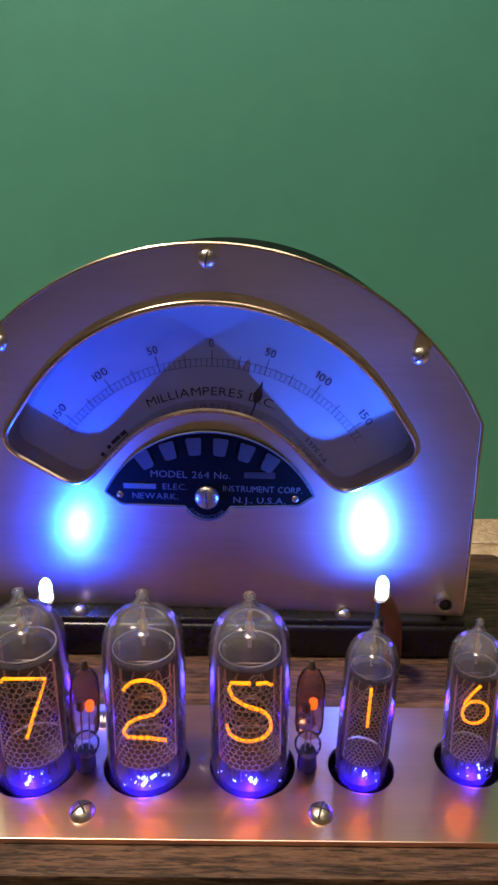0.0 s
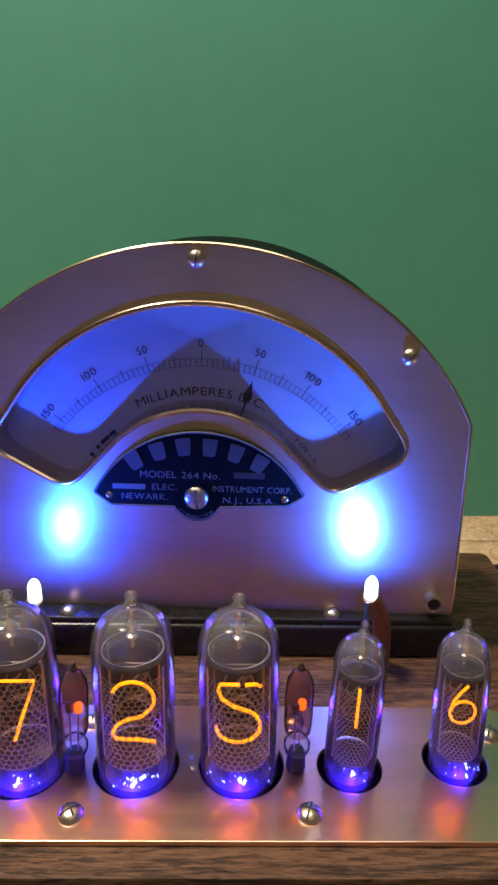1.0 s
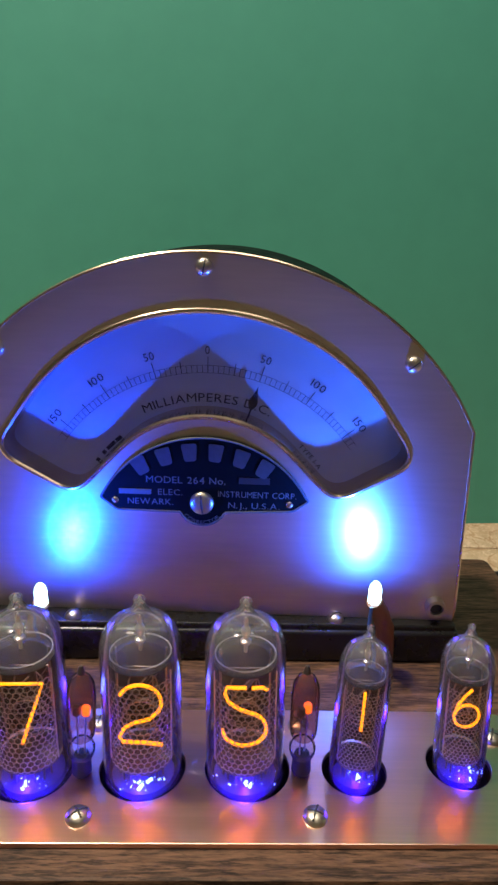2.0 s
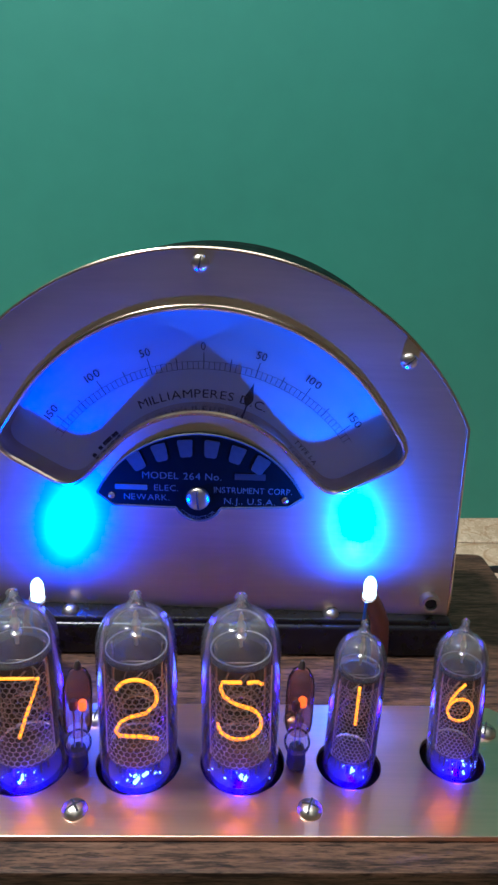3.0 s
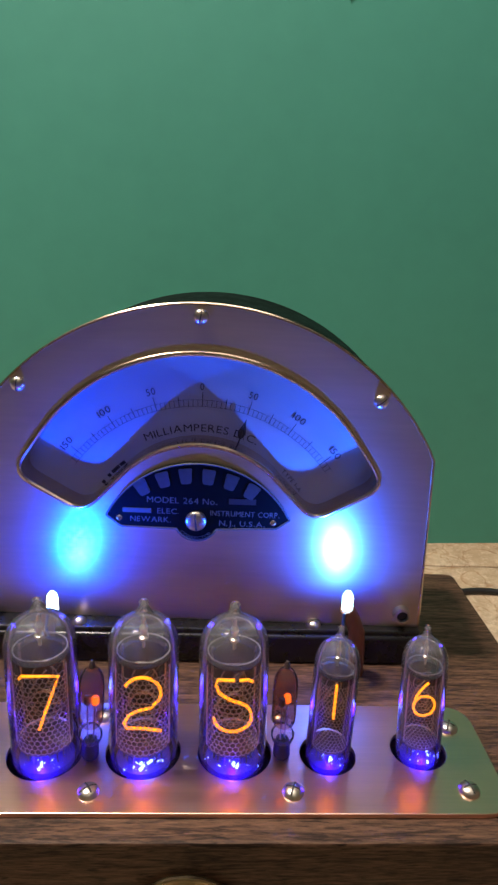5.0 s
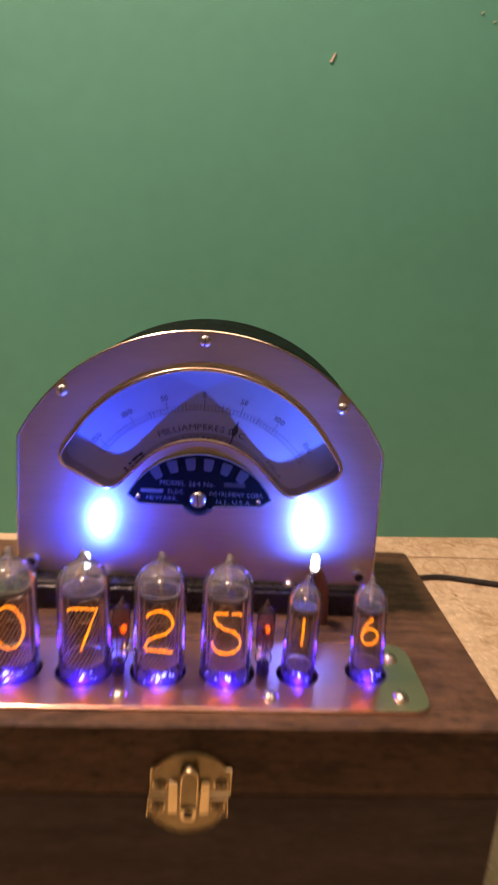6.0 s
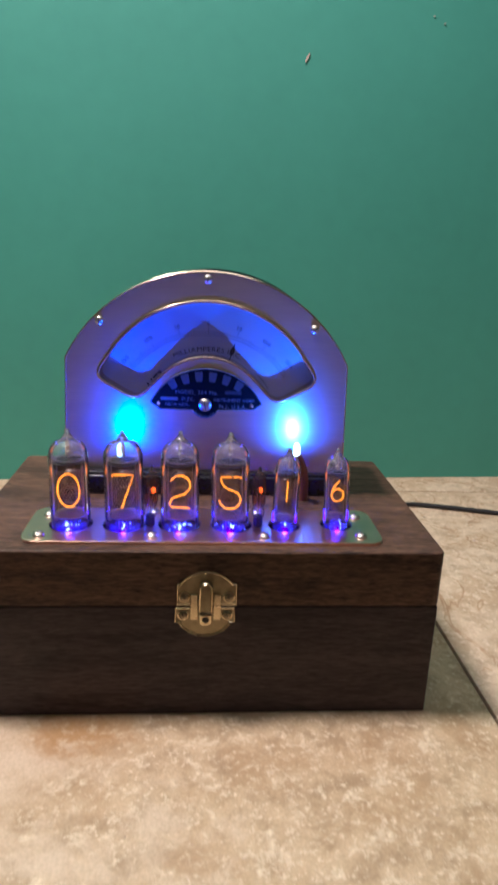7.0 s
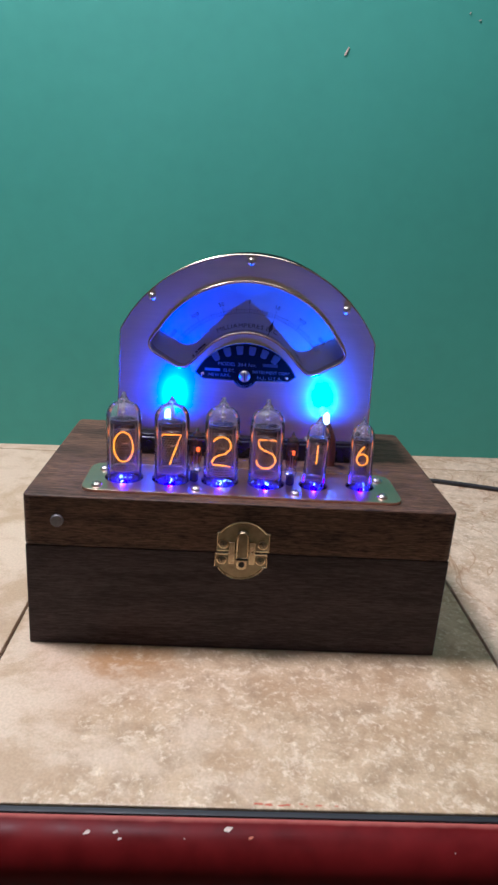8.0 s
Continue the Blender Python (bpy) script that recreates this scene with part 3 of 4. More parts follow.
part("catch_eye", lathe([(0.0016, 0.0), (0.0016, 0.0002), (0, 0.0002)], 18), SLOT, latch, "dark eye of the catch", at=pose(-0.0002, -0.0034, -0.0062, 90, 0, 0))

# ---- tube panel ----
PT = 0.0015
panel = thing("tube_panel", (0, 0, H), "brushed steel panel with round tube holes on the box lid", "panel")
part("plate", slab(rounded(-0.0860, 0.0862, 0.0073, 0.0485, 0.0085), 0.0, PT, holes=[arc(x, y, r, 360, 8, 44) for x, y, r in HOLES], upright=False, bevel=0.0002), PLATEM, panel)
for i, (x, y) in enumerate([(-0.078, 0.0140), (-0.0253, 0.0140), (0.0283, 0.0142), (0.0760, 0.0150), (-0.078, 0.0385), (-0.026, 0.0425), (0.027, 0.0425), (0.0780, 0.0388)]):
    screw_head("screw", panel, 0.0029, 0.0019, pose(x, y, PT), 35 * i, cross=True, mat_=SCREW)
for x, y, r in HOLES:
    part("socket", lathe([(r * 0.98, -0.003), (r * 0.98, -0.014), (0, -0.014)], 32, centre=(x, y, 0)), HOLEM, panel, "dark tube socket")

# ---- nixie tubes ----


def envelope(R, h):
    """Glass outline: foot, straight wall, dome, drawn tip."""
    p = [(R * 0.80, -0.0035), (R * 0.94, -0.0025), (R, -0.0005), (R, h * 0.70)]
    d0 = h * 0.70
    for i in range(1, 11):
        a = i * math.pi / 2 / 11
        p.append((R * (0.25 + 0.75 * math.cos(a) ** 0.8), d0 + h * 0.185 * math.sin(a)))
    p += [(R * 0.24, h * 0.895), (R * 0.21, h * 0.91), (R * 0.135, h * 0.93), (R * 0.08, h * 0.945), (R * 0.075, h * 0.955), (R * 0.13, h * 0.966), (R * 0.155, h * 0.978), (R * 0.13, h * 0.990), (R * 0.07, h * 0.998), (0.0, h)]
    return p


def honeycomb(r, z0, z1, cell, wire):
    """Etched hexagon mesh on the front of a cylinder."""
    b = bmesh.new()
    span = 1.25
    dx, dz = cell * math.sqrt(3) / 2, cell * 0.75
    edges = set()
    rows, cols = int((z1 - z0) / dz), int(2 * span * r / dx)

    def key(u, v):
        return (round(u, 6), round(v, 6))
    for j in range(rows):
        for i in range(cols):
            cu, cv = -span * r + (i + 0.5 * (j % 2)) * dx, z0 + j * dz
            pts = [key(cu + cell / 2 * math.sin(k * math.pi / 3), cv + cell / 2 * math.cos(k * math.pi / 3)) for k in range(6)]
            for k in range(6):
                a, c = pts[k], pts[(k + 1) % 6]
                edges.add((a, c) if a < c else (c, a))

    def wrap(u, v):
        th = u / r
        return (r * math.sin(th), -r * math.cos(th), v)
    for a, c in sorted(edges):
        du, dv = c[0] - a[0], c[1] - a[1]
        ln = math.hypot(du, dv)
        nu, nv = -dv / ln * wire, du / ln * wire
        b.faces.new([b.verts.new(wrap(*q)) for q in ((a[0] - nu, a[1] - nv), (c[0] - nu, c[1] - nv), (c[0] + nu, c[1] + nv), (a[0] + nu, a[1] + nv))])
    for s in (-1, 1):
        u = s * span * r
        pipe([wrap(u, z0 - cell / 2), wrap(u, z1)], wire * 1.6, 5, b)
    return b


def digit_path(d):
    """Strokes of a numeral in a box 1 wide and 1.6 high, as cathodes are bent."""
    if d == "0":
        return [[(0.5 * math.cos(a), 0.8 + 0.8 * math.sin(a)) for a in [i * 2 * math.pi / 28 for i in range(29)]]]
    if d == "1":
        return [[(0, 0), (0, 1.6)]]
    if d == "2":
        top_ = [(0.48 * math.cos(a), 1.14 + 0.46 * math.sin(a)) for a in [radians(155 - i * 15) for i in range(13)]]
        return [top_ + [(0.22, 0.70), (-0.12, 0.60), (-0.36, 0.46), (-0.48, 0.22), (-0.40, 0.07), (0.05, 0.06), (0.5, 0.0)]]
    if d == "5":
        low = [(0.5 * math.cos(a) - 0.02, 0.46 + 0.46 * math.sin(a)) for a in [radians(75 - i * 15) for i in range(18)]]
        return [[(0.02, 1.57), (-0.42, 1.58), (-0.46, 1.42), (-0.37, 1.18), (-0.1, 0.98)] + low, [(0.50, 1.52), (0.38, 1.58), (0.14, 1.56)]]
    if d == "6":
        ring = [(0.46 * math.cos(a), 0.48 + 0.48 * math.sin(a)) for a in [i * 2 * math.pi / 20 for i in range(21)]]
        return [ring, [(-0.45, 0.55), (-0.36, 0.95), (-0.15, 1.3), (0.12, 1.6)]]
    if d == "7":
        return [[(-0.5, 1.52), (-0.44, 1.6), (0.5, 1.6), (0.2, 0.8), (-0.08, 0.0)]]
    if d == "3":
        return [[(-0.45, 1.6), (0.45, 1.6), (0.0, 0.95)] + [(0.5 * math.cos(a) - 0.02, 0.46 + 0.46 * math.sin(a)) for a in [radians(80 - i * 16) for i in range(15)]]]
    if d == "4":
        return [[(0.25, 0), (0.25, 1.6), (-0.5, 0.5), (0.5, 0.5)]]
    return [[(0.4 * math.cos(a), 0.4 + 0.4 * math.sin(a)) for a in [i * 2 * math.pi / 20 for i in range(21)]], [(0.34 * math.cos(a), 1.2 + 0.38 * math.sin(a)) for a in [i * 2 * math.pi / 20 for i in range(21)]]]


def digit_mesh(d, w, z0, y, r):
    b = bmesh.new()
    for st in digit_path(d):
        pipe([(u * w, y, z0 + v * w) for u, v in st], r, 6, b)
    return b


def nixie(R, h, dz0, dw, label):
    """A numeral tube without its lit digit."""
    e = thing("nixie_tube", (0, 0, 0), label, "nixie tube", "nixie tubes on the panel")
    part("glass_envelope", lathe(envelope(R, h) + [(q * 0.93, z - 0.02 * R) for q, z in envelope(R, h)[13:2:-1]], 48), GLASS, e, "clear glass envelope with drawn tip")
    part("mica_ring", lathe([(R * 0.73, h * 0.693), (R * 0.755, h * 0.691), (R * 0.76, h * 0.695), (R * 0.735, h * 0.696), (R * 0.73, h * 0.693)], 36), RINGM, e, "bright metal support ring")
    part("getter", lathe([(R * 0.05, h * 0.700), (R * 0.05, h * 0.745), (R * 0.13, h * 0.752), (R * 0.14, h * 0.766), (R * 0.06, h * 0.775), (R * 0.10, h * 0.80), (R * 0.13, h * 0.825), (R * 0.05, h * 0.85), (R * 0.07, h * 0.875), (R * 0.03, h * 0.89), (0, h * 0.90)], 14), SCREW, e, "silvery getter flash")
    part("top_disc", lathe([(0, h * 0.690), (R * 0.735, h * 0.690), (R * 0.735, h * 0.693), (0, h * 0.693)], 32), MICAD, e, "thin translucent mica disc")
    part("top_spacer", lathe([(R * 0.60, h * 0.655), (R * 0.76, h * 0.652), (R * 0.77, h * 0.660), (R * 0.60, h * 0.664), (R * 0.60, h * 0.655)], 32), SHELLM, e, "dark top spacer")
    part("anode_mesh", honeycomb(R * 0.80, h * 0.12, h * 0.625, R * 0.19, R * 0.013), GRID, e, "fine honeycomb wire mesh", False)
    b = bmesh.new()
    ys = [R * 0.42, R * 0.27, R * 0.12, -R * 0.03]
    for d, y in zip("3846", ys):
        join(b, digit_mesh(d, dw, dz0, y, R * 0.022))
    part("unlit_digits", b, CATH, e, "dull unlit numerals")
    # Added dark sheet for the dim, crowded cathode stack behind the digits.
    b = bmesh.new()
    arcs = [(R * q * math.cos(t), R * q * math.sin(t)) for q, ts in ((0.78, range(-10, 191, 10)), (0.75, range(190, -11, -10))) for t in map(radians, ts)]
    rings = [[b.verts.new((x, y, z)) for x, y in arcs] for z in (h * 0.12, h * 0.655)]
    for i in range(len(arcs)):
        q = (i + 1) % len(arcs)
        b.faces.new((rings[0][i], rings[0][q], rings[1][q], rings[1][i]))
    part("back_shield", b, SHELLM, e, "dark curved sheet standing in for the dim tube interior")
    b = bmesh.new()
    for s in (-1, 1):
        pipe([(s * R * 0.62, R * 0.1, 0.0025), (s * R * 0.62, R * 0.1, h * 0.70)], R * 0.035, 6, b)
    part("support_rods", b, CATH, e)
    part("bottom_spacer", lathe([(0, h * 0.085), (R * 0.78, h * 0.085), (R * 0.78, h * 0.098), (0, h * 0.098)], 28), MICA, e)
    part("stem", lathe([(R * 0.80, -0.0030), (R * 0.80, -0.0012), (R * 0.45, 0.0004), (R * 0.3, h * 0.03), (0, h * 0.035)], 28), STEMM, e, "pressed glass stem, coloured with the LED's blue glow")
    b = bmesh.new()
    for i in range(7):
        a = radians(200 + i * 23)
        x, y = R * 0.58 * math.cos(a), R * 0.58 * math.sin(a)
        pipe([(x, y, -0.0015), (x, y, h * 0.085)], R * 0.03, 5, b)
    part("pins", b, DARKM, e)
    return e


Z = H + PT
BIG = [(-0.0655, 0.0285, -1.0, 2.5, "0"), (-0.0395, 0.0285, -1.0, 2.0, "7"), (-0.0126, 0.0285, 0.0, 2.0, "2"), (0.0124, 0.0285, -1.0, 1.5, "5")]
SMALL = [(0.0395, 0.0280, 1.8, 3.5, "1"), (0.0662, 0.0300, -2.0, 2.0, "6")]
for hh, RR, dz, dw, group_rows, lab in ((0.0475, 0.0095, 0.0092, 0.0104, BIG, "clear glass numeral tube with an orange glowing digit"), (0.0402, 0.00635, 0.0130, 0.0066, SMALL, "small clear glass numeral tube with an orange glowing digit")):
    first = None
    for x, y, lean, back, d in group_rows:
        m = pose(x, y, Z, -back, lean, 0)
        if first is None:
            first = nixie(RR, hh, dz, dw, lab)
            first.matrix_world = m
            e = first
        else:
            e = copy_thing(first, m)
        e["digit"] = d
spark = random.Random(11)
rows = [o for o in scene.objects if o.name.startswith("nixie_tube")]
for e in rows:
    d = e["digit"]
    small = "small" in e["label"]
    del e["digit"]
    if small:
        part("lit_digit", digit_mesh(d, 0.0066, 0.0130, -0.0022, 0.00036), NEON, e, "glowing orange numeral " + d)
    else:
        part("lit_digit", digit_mesh(d, 0.0104, 0.0092, -0.0030, 0.00044), NEON, e, "glowing orange numeral " + d)
    R = 0.00635 if small else 0.0095
    # Glowing slivers stand in for LED sparkles in the glass foot.
    b = bmesh.new()
    sx = spark.uniform(-0.2, 0.2)
    for q in range(16):
        u = max(-0.8, min(0.8, sx + spark.gauss(0, 0.05 if q < 3 else 0.42)))
        w = R * (spark.uniform(0.035, 0.055) if q < 3 else spark.choice((0.008, 0.011, 0.016, 0.022)))
        tall = spark.uniform(0.5, 2.6)
        lathe([(w, -w * tall), (w * 0.9, w * tall * 0.6), (0, w * tall)], 6, b, (R * u, -R * 0.76 * math.sqrt(1 - u * u), spark.uniform(-0.0008, 0.0034)), Matrix.Rotation(spark.uniform(-1, 1), 4, "Y"))
    part("blue_led", b, LEDB, e, "blue LED and its glints, drawn as glowing slivers")
    p = Matrix(e.matrix_basis) @ Vector((0, -R * 0.76, 0.0007))
    lamp("digit_glow_light", "POINT", 0.0006 if not small else 0.0004, (1.0, 0.22, 0.03), pose(*(Matrix(e.matrix_basis) @ Vector((0, -R * 0.62, 0.017)))), 0.003)
    lamp("tube_base_light", "POINT", 0.012 if not small else 0.008, (0.045, 0.005, 1.0), pose(*p), 0.0014)

# ---- separator lamps ----


def neon_lamp(m):
    e = thing("neon_lamp", (0, 0, 0), "small smoky neon lamp in a black rubber boot", "neon lamp", "colon lamps between the tubes")
    e.matrix_world = m
    part("bulb", lathe([(0.0027, 0.0108), (0.0032, 0.0118), (0.0034, 0.0138), (0.0034, 0.0232), (0.0031, 0.0256), (0.0022, 0.0274), (0.0010, 0.0284), (0.0006, 0.0292), (0.0004, 0.0302), (0, 0.0306)], 28), SMOKE, e, "smoky brown glass bulb")
    part("bulb_foot", lathe([(0.0017, 0.0042), (0.0029, 0.0056), (0.0032, 0.0068), (0.0032, 0.0080), (0.0024, 0.0092), (0.0027, 0.0108)], 28), CLEAR, e, "clear waisted glass foot")
    part("boot", lathe([(0.0021, 0.0), (0.0024, 0.0008), (0.0022, 0.0045), (0.0018, 0.0058), (0, 0.0058)], 20), RUBBER, e, "black rubber boot")
    part("tip", lathe([(0.0009, 0.0286), (0.0008, 0.0296), (0.0004, 0.0306), (0, 0.0308)], 10), DARKM, e, "dark sealed tip")
    for s in (-1, 1):
        part("electrode", lathe([(0, 0.0), (0.0009, 0.0), (0.0010, 0.0003), (0.0010, 0.0019), (0.0007, 0.0023), (0, 0.0023)], 14, centre=(s * 0.0011, 0, 0.0172)), NEONDIM if s > 0 else CATH, e, "faintly glowing orange electrode" if s > 0 else "dull metal electrode")
        part("lead", pipe([(s * 0.0008, 0, 0.0045), (s * 0.0009, 0, 0.010), (s * 0.0010, 0, 0.0175)], 0.00022, 6), SCREW, e)
    return e


na = neon_lamp(pose(-0.0272, 0.0265, Z, -1, 2.5, 0))
copy_thing(na, pose(0.0262, 0.0272, Z, -1, 1.0, 40))

# ---- panel meter ----
MY, LEAN_BACK, MYAW = 0.0795, 0.0, -2.2
meter = thing("panel_meter", (0.0, MY, H + 0.003), "antique semicircular milliammeter with a brushed nickel face", "meter", turn=(-LEAN_BACK, 0, MYAW))
mm = 0.001


def mmpts(pts):
    return [(u * mm, v * mm) for u, v in pts]


face_o = mmpts([(-78.0, 9.5), (78.0, 9.5)] + arc(0, 33.5, 85.0, 26.5, 153.5, 60))
win = fillet([(-38.5, 49.0), (-27.2, 61.0)] + arc(0, 39.3, 34.7, 138, 42, 22)[1:-1] + [(27.2, 61.0), (38.5, 49.0), (60.9, 62.0)] + arc(0, 41, 62.0, 34, 146, 44) + [(-60.9, 62.0)],
             [6.0, 3.0] + [0] * 21 + [3.0, 6.0, 7.0] + [0] * 45 + [7.0], 6)
win = mmpts(win)
part("face_plate", slab(face_o, -0.0008, 0.0015, holes=[win[::-1]], bevel=0.0003), STEEL, meter, "brushed nickel face plate")
# Brass bead puts the gold highlight along the plate's arc and sides.
part("face_edge", pipe([(u, -0.0006, v) for u, v in face_o[1:] + face_o[:1]], 0.0005, 6), BRASS, meter, "thin brass bead for the edge highlight")
wo = win
part("window_rim", loft([(grow(wo, 0.0012), -0.0007), (grow(wo, 0.0010), -0.0011), (grow(wo, 0.0006), -0.0014), (grow(wo, 0.0001), -0.0014), (grow(wo, -0.0004), -0.0010), (grow(wo, -0.0004), 0.0082)]), BRASS, meter, "raised brass window rim")
g = part("window_pane", slab(grow(wo, -0.0001), 0.0006, 0.0009), PANE, meter, "clear dial glass")
g.visible_shadow = False
part("dial", slab(grow(wo, 0.0020), 0.0082, 0.0092), PAPER, meter, "aged cream paper dial")
DY, DC = 0.0080, (0.0, 31.9)
b = bmesh.new()
for r0 in (52.4, 54.6):
    pts = arc(0, DC[1], r0, 90 - 55, 90 + 55, 60)
    for (a0, a1), (c0, c1) in zip(pts, pts[1:]):
        du, dv = a0, a1 - DC[1]
        s = 0.11 / r0
        b.faces.new([b.verts.new((q[0] * mm, DY, q[1] * mm)) for q in ((a0, a1), (c0, c1), (c0 + c0 * s, c1 + (c1 - DC[1]) * s), (a0 + a0 * s, a1 + (a1 - DC[1]) * s))])
for i in range(-32, 33):
    th = radians(i * 5 * 55 / 165)
    r1 = 57.2 if i % 10 == 0 else (56.0 if i % 5 == 0 else 54.6)
    w = 0.12 if i % 5 == 0 else 0.085
    s, c = math.sin(th), math.cos(th)
    b.faces.new([b.verts.new(((r * s + k * w * c) * mm, DY, (DC[1] + r * c - k * w * s) * mm)) for r, k in ((52.4, -1), (52.4, 1), (r1, 1), (r1, -1))])
part("scale", b, INK, meter, "black printed scale", False)
b = bmesh.new()
for i, tx in ((-150, "150"), (-100, "100"), (-50, "50"), (0, "0"), (50, "50"), (100, "100"), (150, "150")):
    lettering(b, tx, 0.0033, 0, 0, DY, centre=(0, DC[1] * mm), radius=0.0580, mid=radians(i * 55 / 165), width=(0.0017 * len(tx)))
part("scale_numbers", b, INK, meter, "black scale numbers", False)
part("unit_lettering", lettering(bmesh.new(), "MILLIAMPERES D.C.", 0.0037, 0, 0, DY, centre=(0, DC[1] * mm), radius=0.0438, width=0.0385), INK, meter, "black unit lettering", False)
for i, w in enumerate((0.0012, 0.0012, 0.0034, 0.0022)):
    th = radians(-53.5 + i * 4.4)
    o = part("print_bar", box(-w / 2, w / 2, DY - 0.0001, DY + 0.0001, -0.0006, 0.0006), INK, meter, "tiny dark bar of print", False)
    o.matrix_basis = Matrix.Translation((0, 0, DC[1] * mm)) @ Matrix.Rotation(th, 4, "Y") @ Matrix.Translation((0, 0, 0.0412))
part("type_lettering", lettering(bmesh.new(), "TYPE 1-A", 0.0021, 0, 0, DY, centre=(0, DC[1] * mm), radius=0.0410, mid=radians(48.5), width=0.0100), INK, meter, "tiny dark lettering", False)
# pointer
PA = radians(16.7)
b = bmesh.new()
spade = [(0, 51.5), (0.5, 49.2), (1.25, 47.2), (1.35, 46.2), (0.9, 45.0), (0.25, 44.2), (0.25, 33.0), (-0.25, 33.0), (-0.25, 44.2), (-0.9, 45.0), (-1.35, 46.2), (-1.25, 47.2), (-0.5, 49.2)]
o = part("pointer", slab(mmpts([(u, v) for u, v in spade]), 0.0056, 0.0059), INK, meter, "thin black spade pointer", False)
o.matrix_basis = Matrix.Translation((0, 0, DC[1] * mm)) @ Matrix.Rotation(PA, 4, "Y")
# name plate
lab_o = mmpts(fillet([(-25.8, 44.4), (-7.2, 44.2)] + arc(-0.6, 47.6, 7.6, 207, 333, 12) + [(6.2, 44.4), (26.2, 45.4), (30.9, 48.9)] + arc(0, 33.9, 34.1, 28, 152, 30) + [(-30.9, 48.5)], [1.2, 0] + [0] * 13 + [0, 1.2, 0.8] + [0] * 31 + [0.8], 4))
npl = part("name_plate", slab(lab_o, -0.0018, -0.0008, bevel=0.0001), ENAMEL, meter, "black enamelled name plate")
part("plate_border", pipe([(u, -0.0018, v) for u, v in grow(lab_o, -0.0003)], 0.00035, 6, closed=True), SILVER, npl, "fine silver border")
for i in range(6):
    th = radians(-29.5 + i * 11.8)
    m = Matrix.Translation((-0.0006, 0, 0.0270)) @ Matrix.Rotation(th, 4, "Y") @ Matrix.Translation((0, 0, 0.0335))
    part("emblem_block", slab(fillet([(-0.0017, 0.0002), (0.0017, 0.0002), (0.0023, 0.0055), (-0.0023, 0.0055)], [0.0008] * 4, 3), -0.0021, -0.0017), BLOCKM, npl, "raised dull silver block", False, m)
b = bmesh.new()
LY = -0.00195
lettering(b, "MODEL 264 No.", 0.0030, -0.0052, 0.0536, LY, width=0.0235)
lettering(b, "ELEC.", 0.0027, -0.0098, 0.0498, LY, width=0.0075)
lettering(b, "INSTRUMENT CORP.", 0.0027, 0.0156, 0.0497, LY, width=0.0232)
lettering(b, "NEWARK.", 0.0027, -0.0156, 0.0467, LY, width=0.0138)
lettering(b, "N.J., U.S.A.", 0.0027, 0.0148, 0.0462, LY, width=0.0155)
lettering(b, "CORRECTOR", 0.0016, 0, 0, LY, centre=(-0.0006, 0.0476), radius=0.0068, width=0.0125, under=True)
part("plate_lettering", b, SILVER, npl, "raised silver lettering", False)
part("maker_bar", box(-0.0250, -0.0156, -0.0021, -0.0017, 0.0499, 0.0514), SILVER, npl, "plain silver bar", False)
b = bmesh.new()
box(0.0100, 0.0190, -0.0020, -0.0017, 0.0540, 0.0559, bm=b)
part("number_bar", b, DIM, npl, "faint stamped bar", False)
for x, z in ((-0.0262, 0.0477), (0.0250, 0.0478)):
    screw_head("screw", npl, 0.0011, 0.0006, pose(x, -0.0018, z, 90, 0, 0), 60, mat_=BRASS)
screw_head("zero_screw", meter, 0.0035, 0.0016, pose(-0.0007, -0.0022, 0.0476, 90, 0, 0), 95, "brass zero-adjust screw")
for x, z, s in ((-0.0005, 0.1147, 80), (0.0570, 0.0905, 40), (-0.0575, 0.0915, 85)):
    screw_head("face_screw", meter, 0.0024, 0.0018, pose(x, -0.0010, z, 90, 0, 0), s)
for s in (-1, 1):
    part("hollow_post", lathe([(0.0019, 0.004), (0.0019, 0.0), (0.0022, -0.0002), (0.0030, 0.0), (0.0031, 0.005)], 24), SCREW, meter, "hollow metal post", at=pose(s * 0.0715, -0.0036, 0.0152, -90, 0, 0))
    part("post_bore", lathe([(0.0019, 0.0), (0, 0.0)], 20), SLOT, meter, at=pose(s * 0.0715, -0.0026, 0.0152, -90, 0, 0))
case_o = mmpts([(-74.5, 9.5), (75.2, 9.5)] + [(min(75.2, u), v) for u, v in arc(1.8, 38.2, 80.4, 24.0, 160.0, 60)])
part("case", slab(case_o, 0.0016, 0.0470, holes=[grow(win, 0.0024)[::-1]]), CASE, meter, "black enamelled back case")
plinth = thing("meter_plinth", (0, 0.0715, H), "glossy black wooden plinth under the meter", "plinth")
part("step", box(-0.079, 0.079, 0.0, 0.05, 0.0, 0.0110, 0.0011, 3), BLACK, plinth)
part("ledge", slab(mmpts([(-78, 10.5), (78, 10.5), (78, 12.6), (-78, 12.6)]), 0.0012, 0.044, bevel=0.0006), BLACK, plinth)
for x in (-0.0400, 0.0410):
    screw_head("screw", plinth, 0.0027, 0.0024, pose(x, 0.0045, 0.0124), 30)

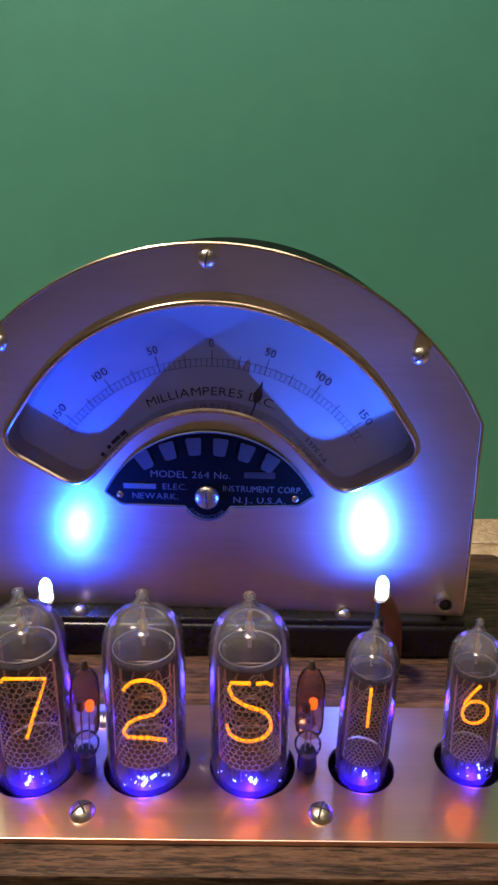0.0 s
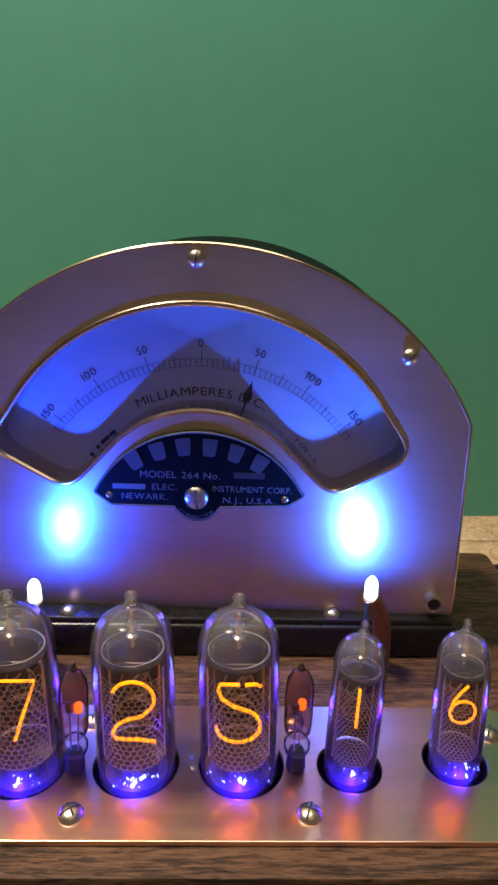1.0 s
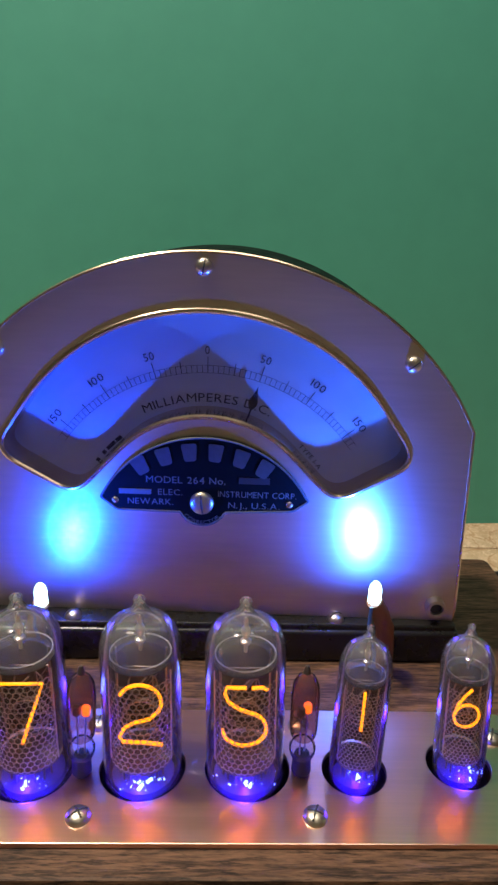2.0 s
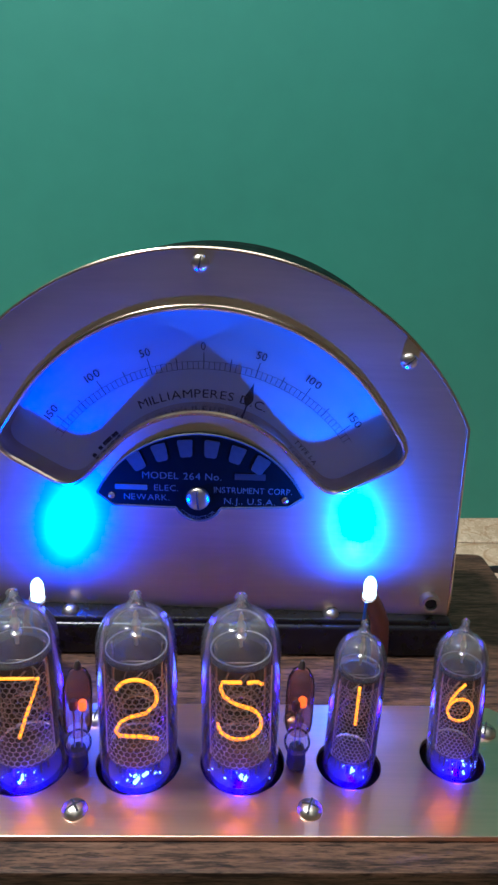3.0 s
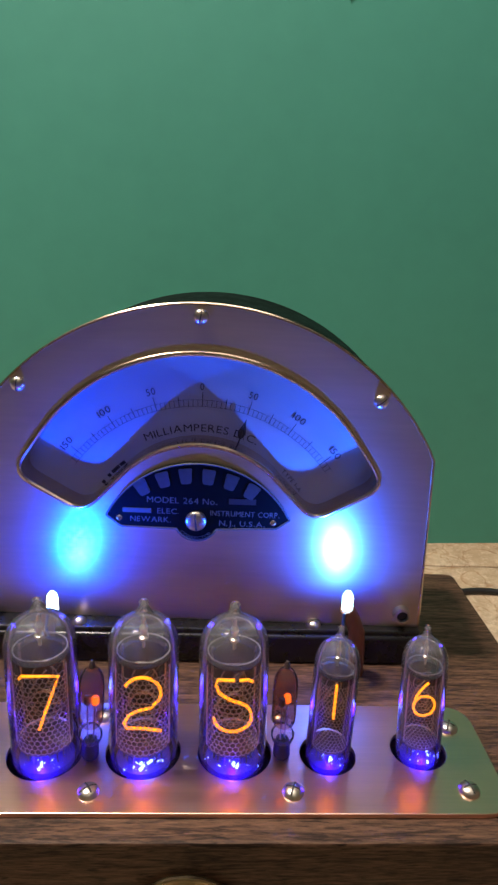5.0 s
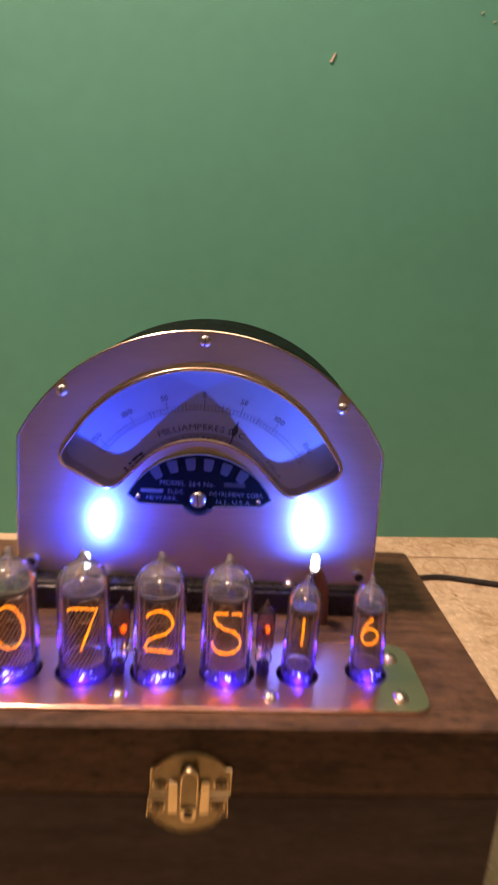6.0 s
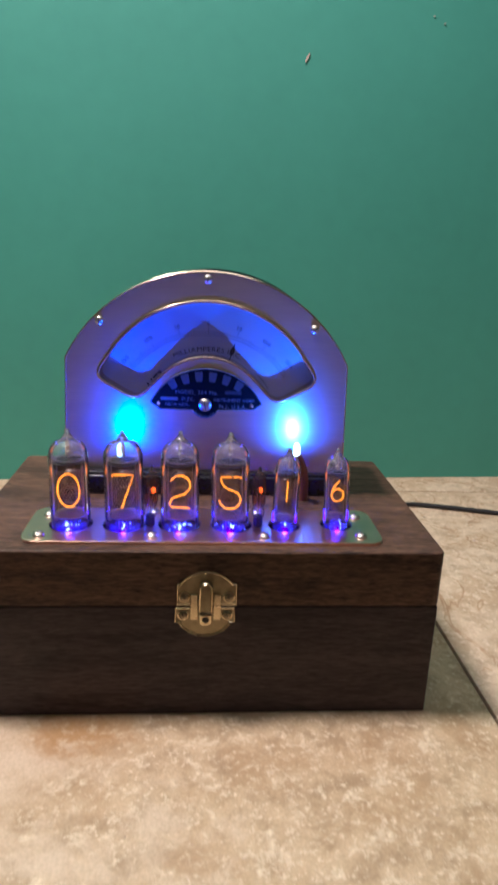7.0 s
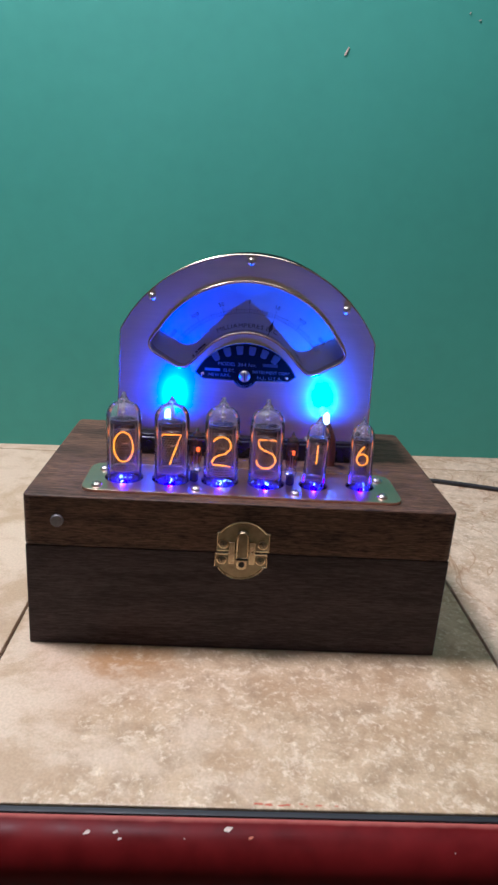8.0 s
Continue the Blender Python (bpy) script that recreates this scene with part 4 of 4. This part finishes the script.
# ---- coloured lights before the meter ----
for x, y, z, col, pw, lab in ((-0.0453, 0.0630, 0.1172, (0.003, 0.052, 1.0), 0.54, "glowing blue light on a brown sleeved stalk"), (0.0490, 0.0618, 0.1200, (0.018, 0.100, 1.0), 0.52, "glowing cyan light on a brown sleeved stalk")):
    e = thing("led_stalk", (x, y, H), lab, "led light", "led stalks before the meter")
    hz, sx = z - H, 1 if x > 0 else -0.7
    part("lens", lathe([(0.0018, -0.0035), (0.0018, 0.0005), (0.0015, 0.0018), (0.0008, 0.0028), (0, 0.0031)], 20, centre=(0, 0, hz)), LEDW, e, "glowing domed lens")
    part("sleeve", pipe([(sx * 0.0060, 0.0050, 0.0), (sx * 0.0058, 0.0048, hz * 0.3), (sx * 0.0048, 0.0036, hz * 0.55), (sx * 0.0022, 0.0014, hz * 0.76), (0, 0, hz - 0.0033)], [0.0027, 0.0027, 0.0027, 0.0026, 0.0023], 14), SHRINK, e, "brown heat-shrink sleeve")
    part("wire", pipe([(-0.0012, -0.0022, hz - 0.004), (-0.0016, -0.0030, hz - 0.009), (0.0006, -0.0036, hz * 0.45), (0.0014, -0.0024, 0.0)], 0.0005, 6), WIRE, e, "thin blue wire")
    o = lamp("led_light", "SPOT", pw, col, look((x, y + 0.0005, z + 0.0040), (x, y + 0.0405, z + 0.034)), 0.0008)
    o.data.spot_size, o.data.spot_blend = radians(172), 0.5

# ---- cable ----
cp = [(0.06, 0.145, 0.0022), (0.10, 0.20, 0.0022), (0.145, 0.260, 0.0022), (0.185, 0.277, 0.0022), (0.22, 0.272, 0.0022), (0.262, 0.260, 0.0022), (0.33, 0.240, 0.0022), (0.5, 0.24, 0.0022), (0.9, 0.26, 0.0022)]
fine = []
for i in range(len(cp) - 1):
    p0, p1, p2, p3 = (Vector(cp[max(0, min(len(cp) - 1, k))]) for k in (i - 1, i, i + 1, i + 2))
    for j in range(6):
        t = j / 6
        fine.append(0.5 * ((2 * p1) + (p2 - p0) * t + (2 * p0 - 5 * p1 + 4 * p2 - p3) * t * t + (3 * p1 - p0 - 3 * p2 + p3) * t ** 3))
cable = part("power_cable", pipe(fine, 0.0022, 10), CABLEM)
tagged(cable, "thin black power cable lying on the tiles", "cable")
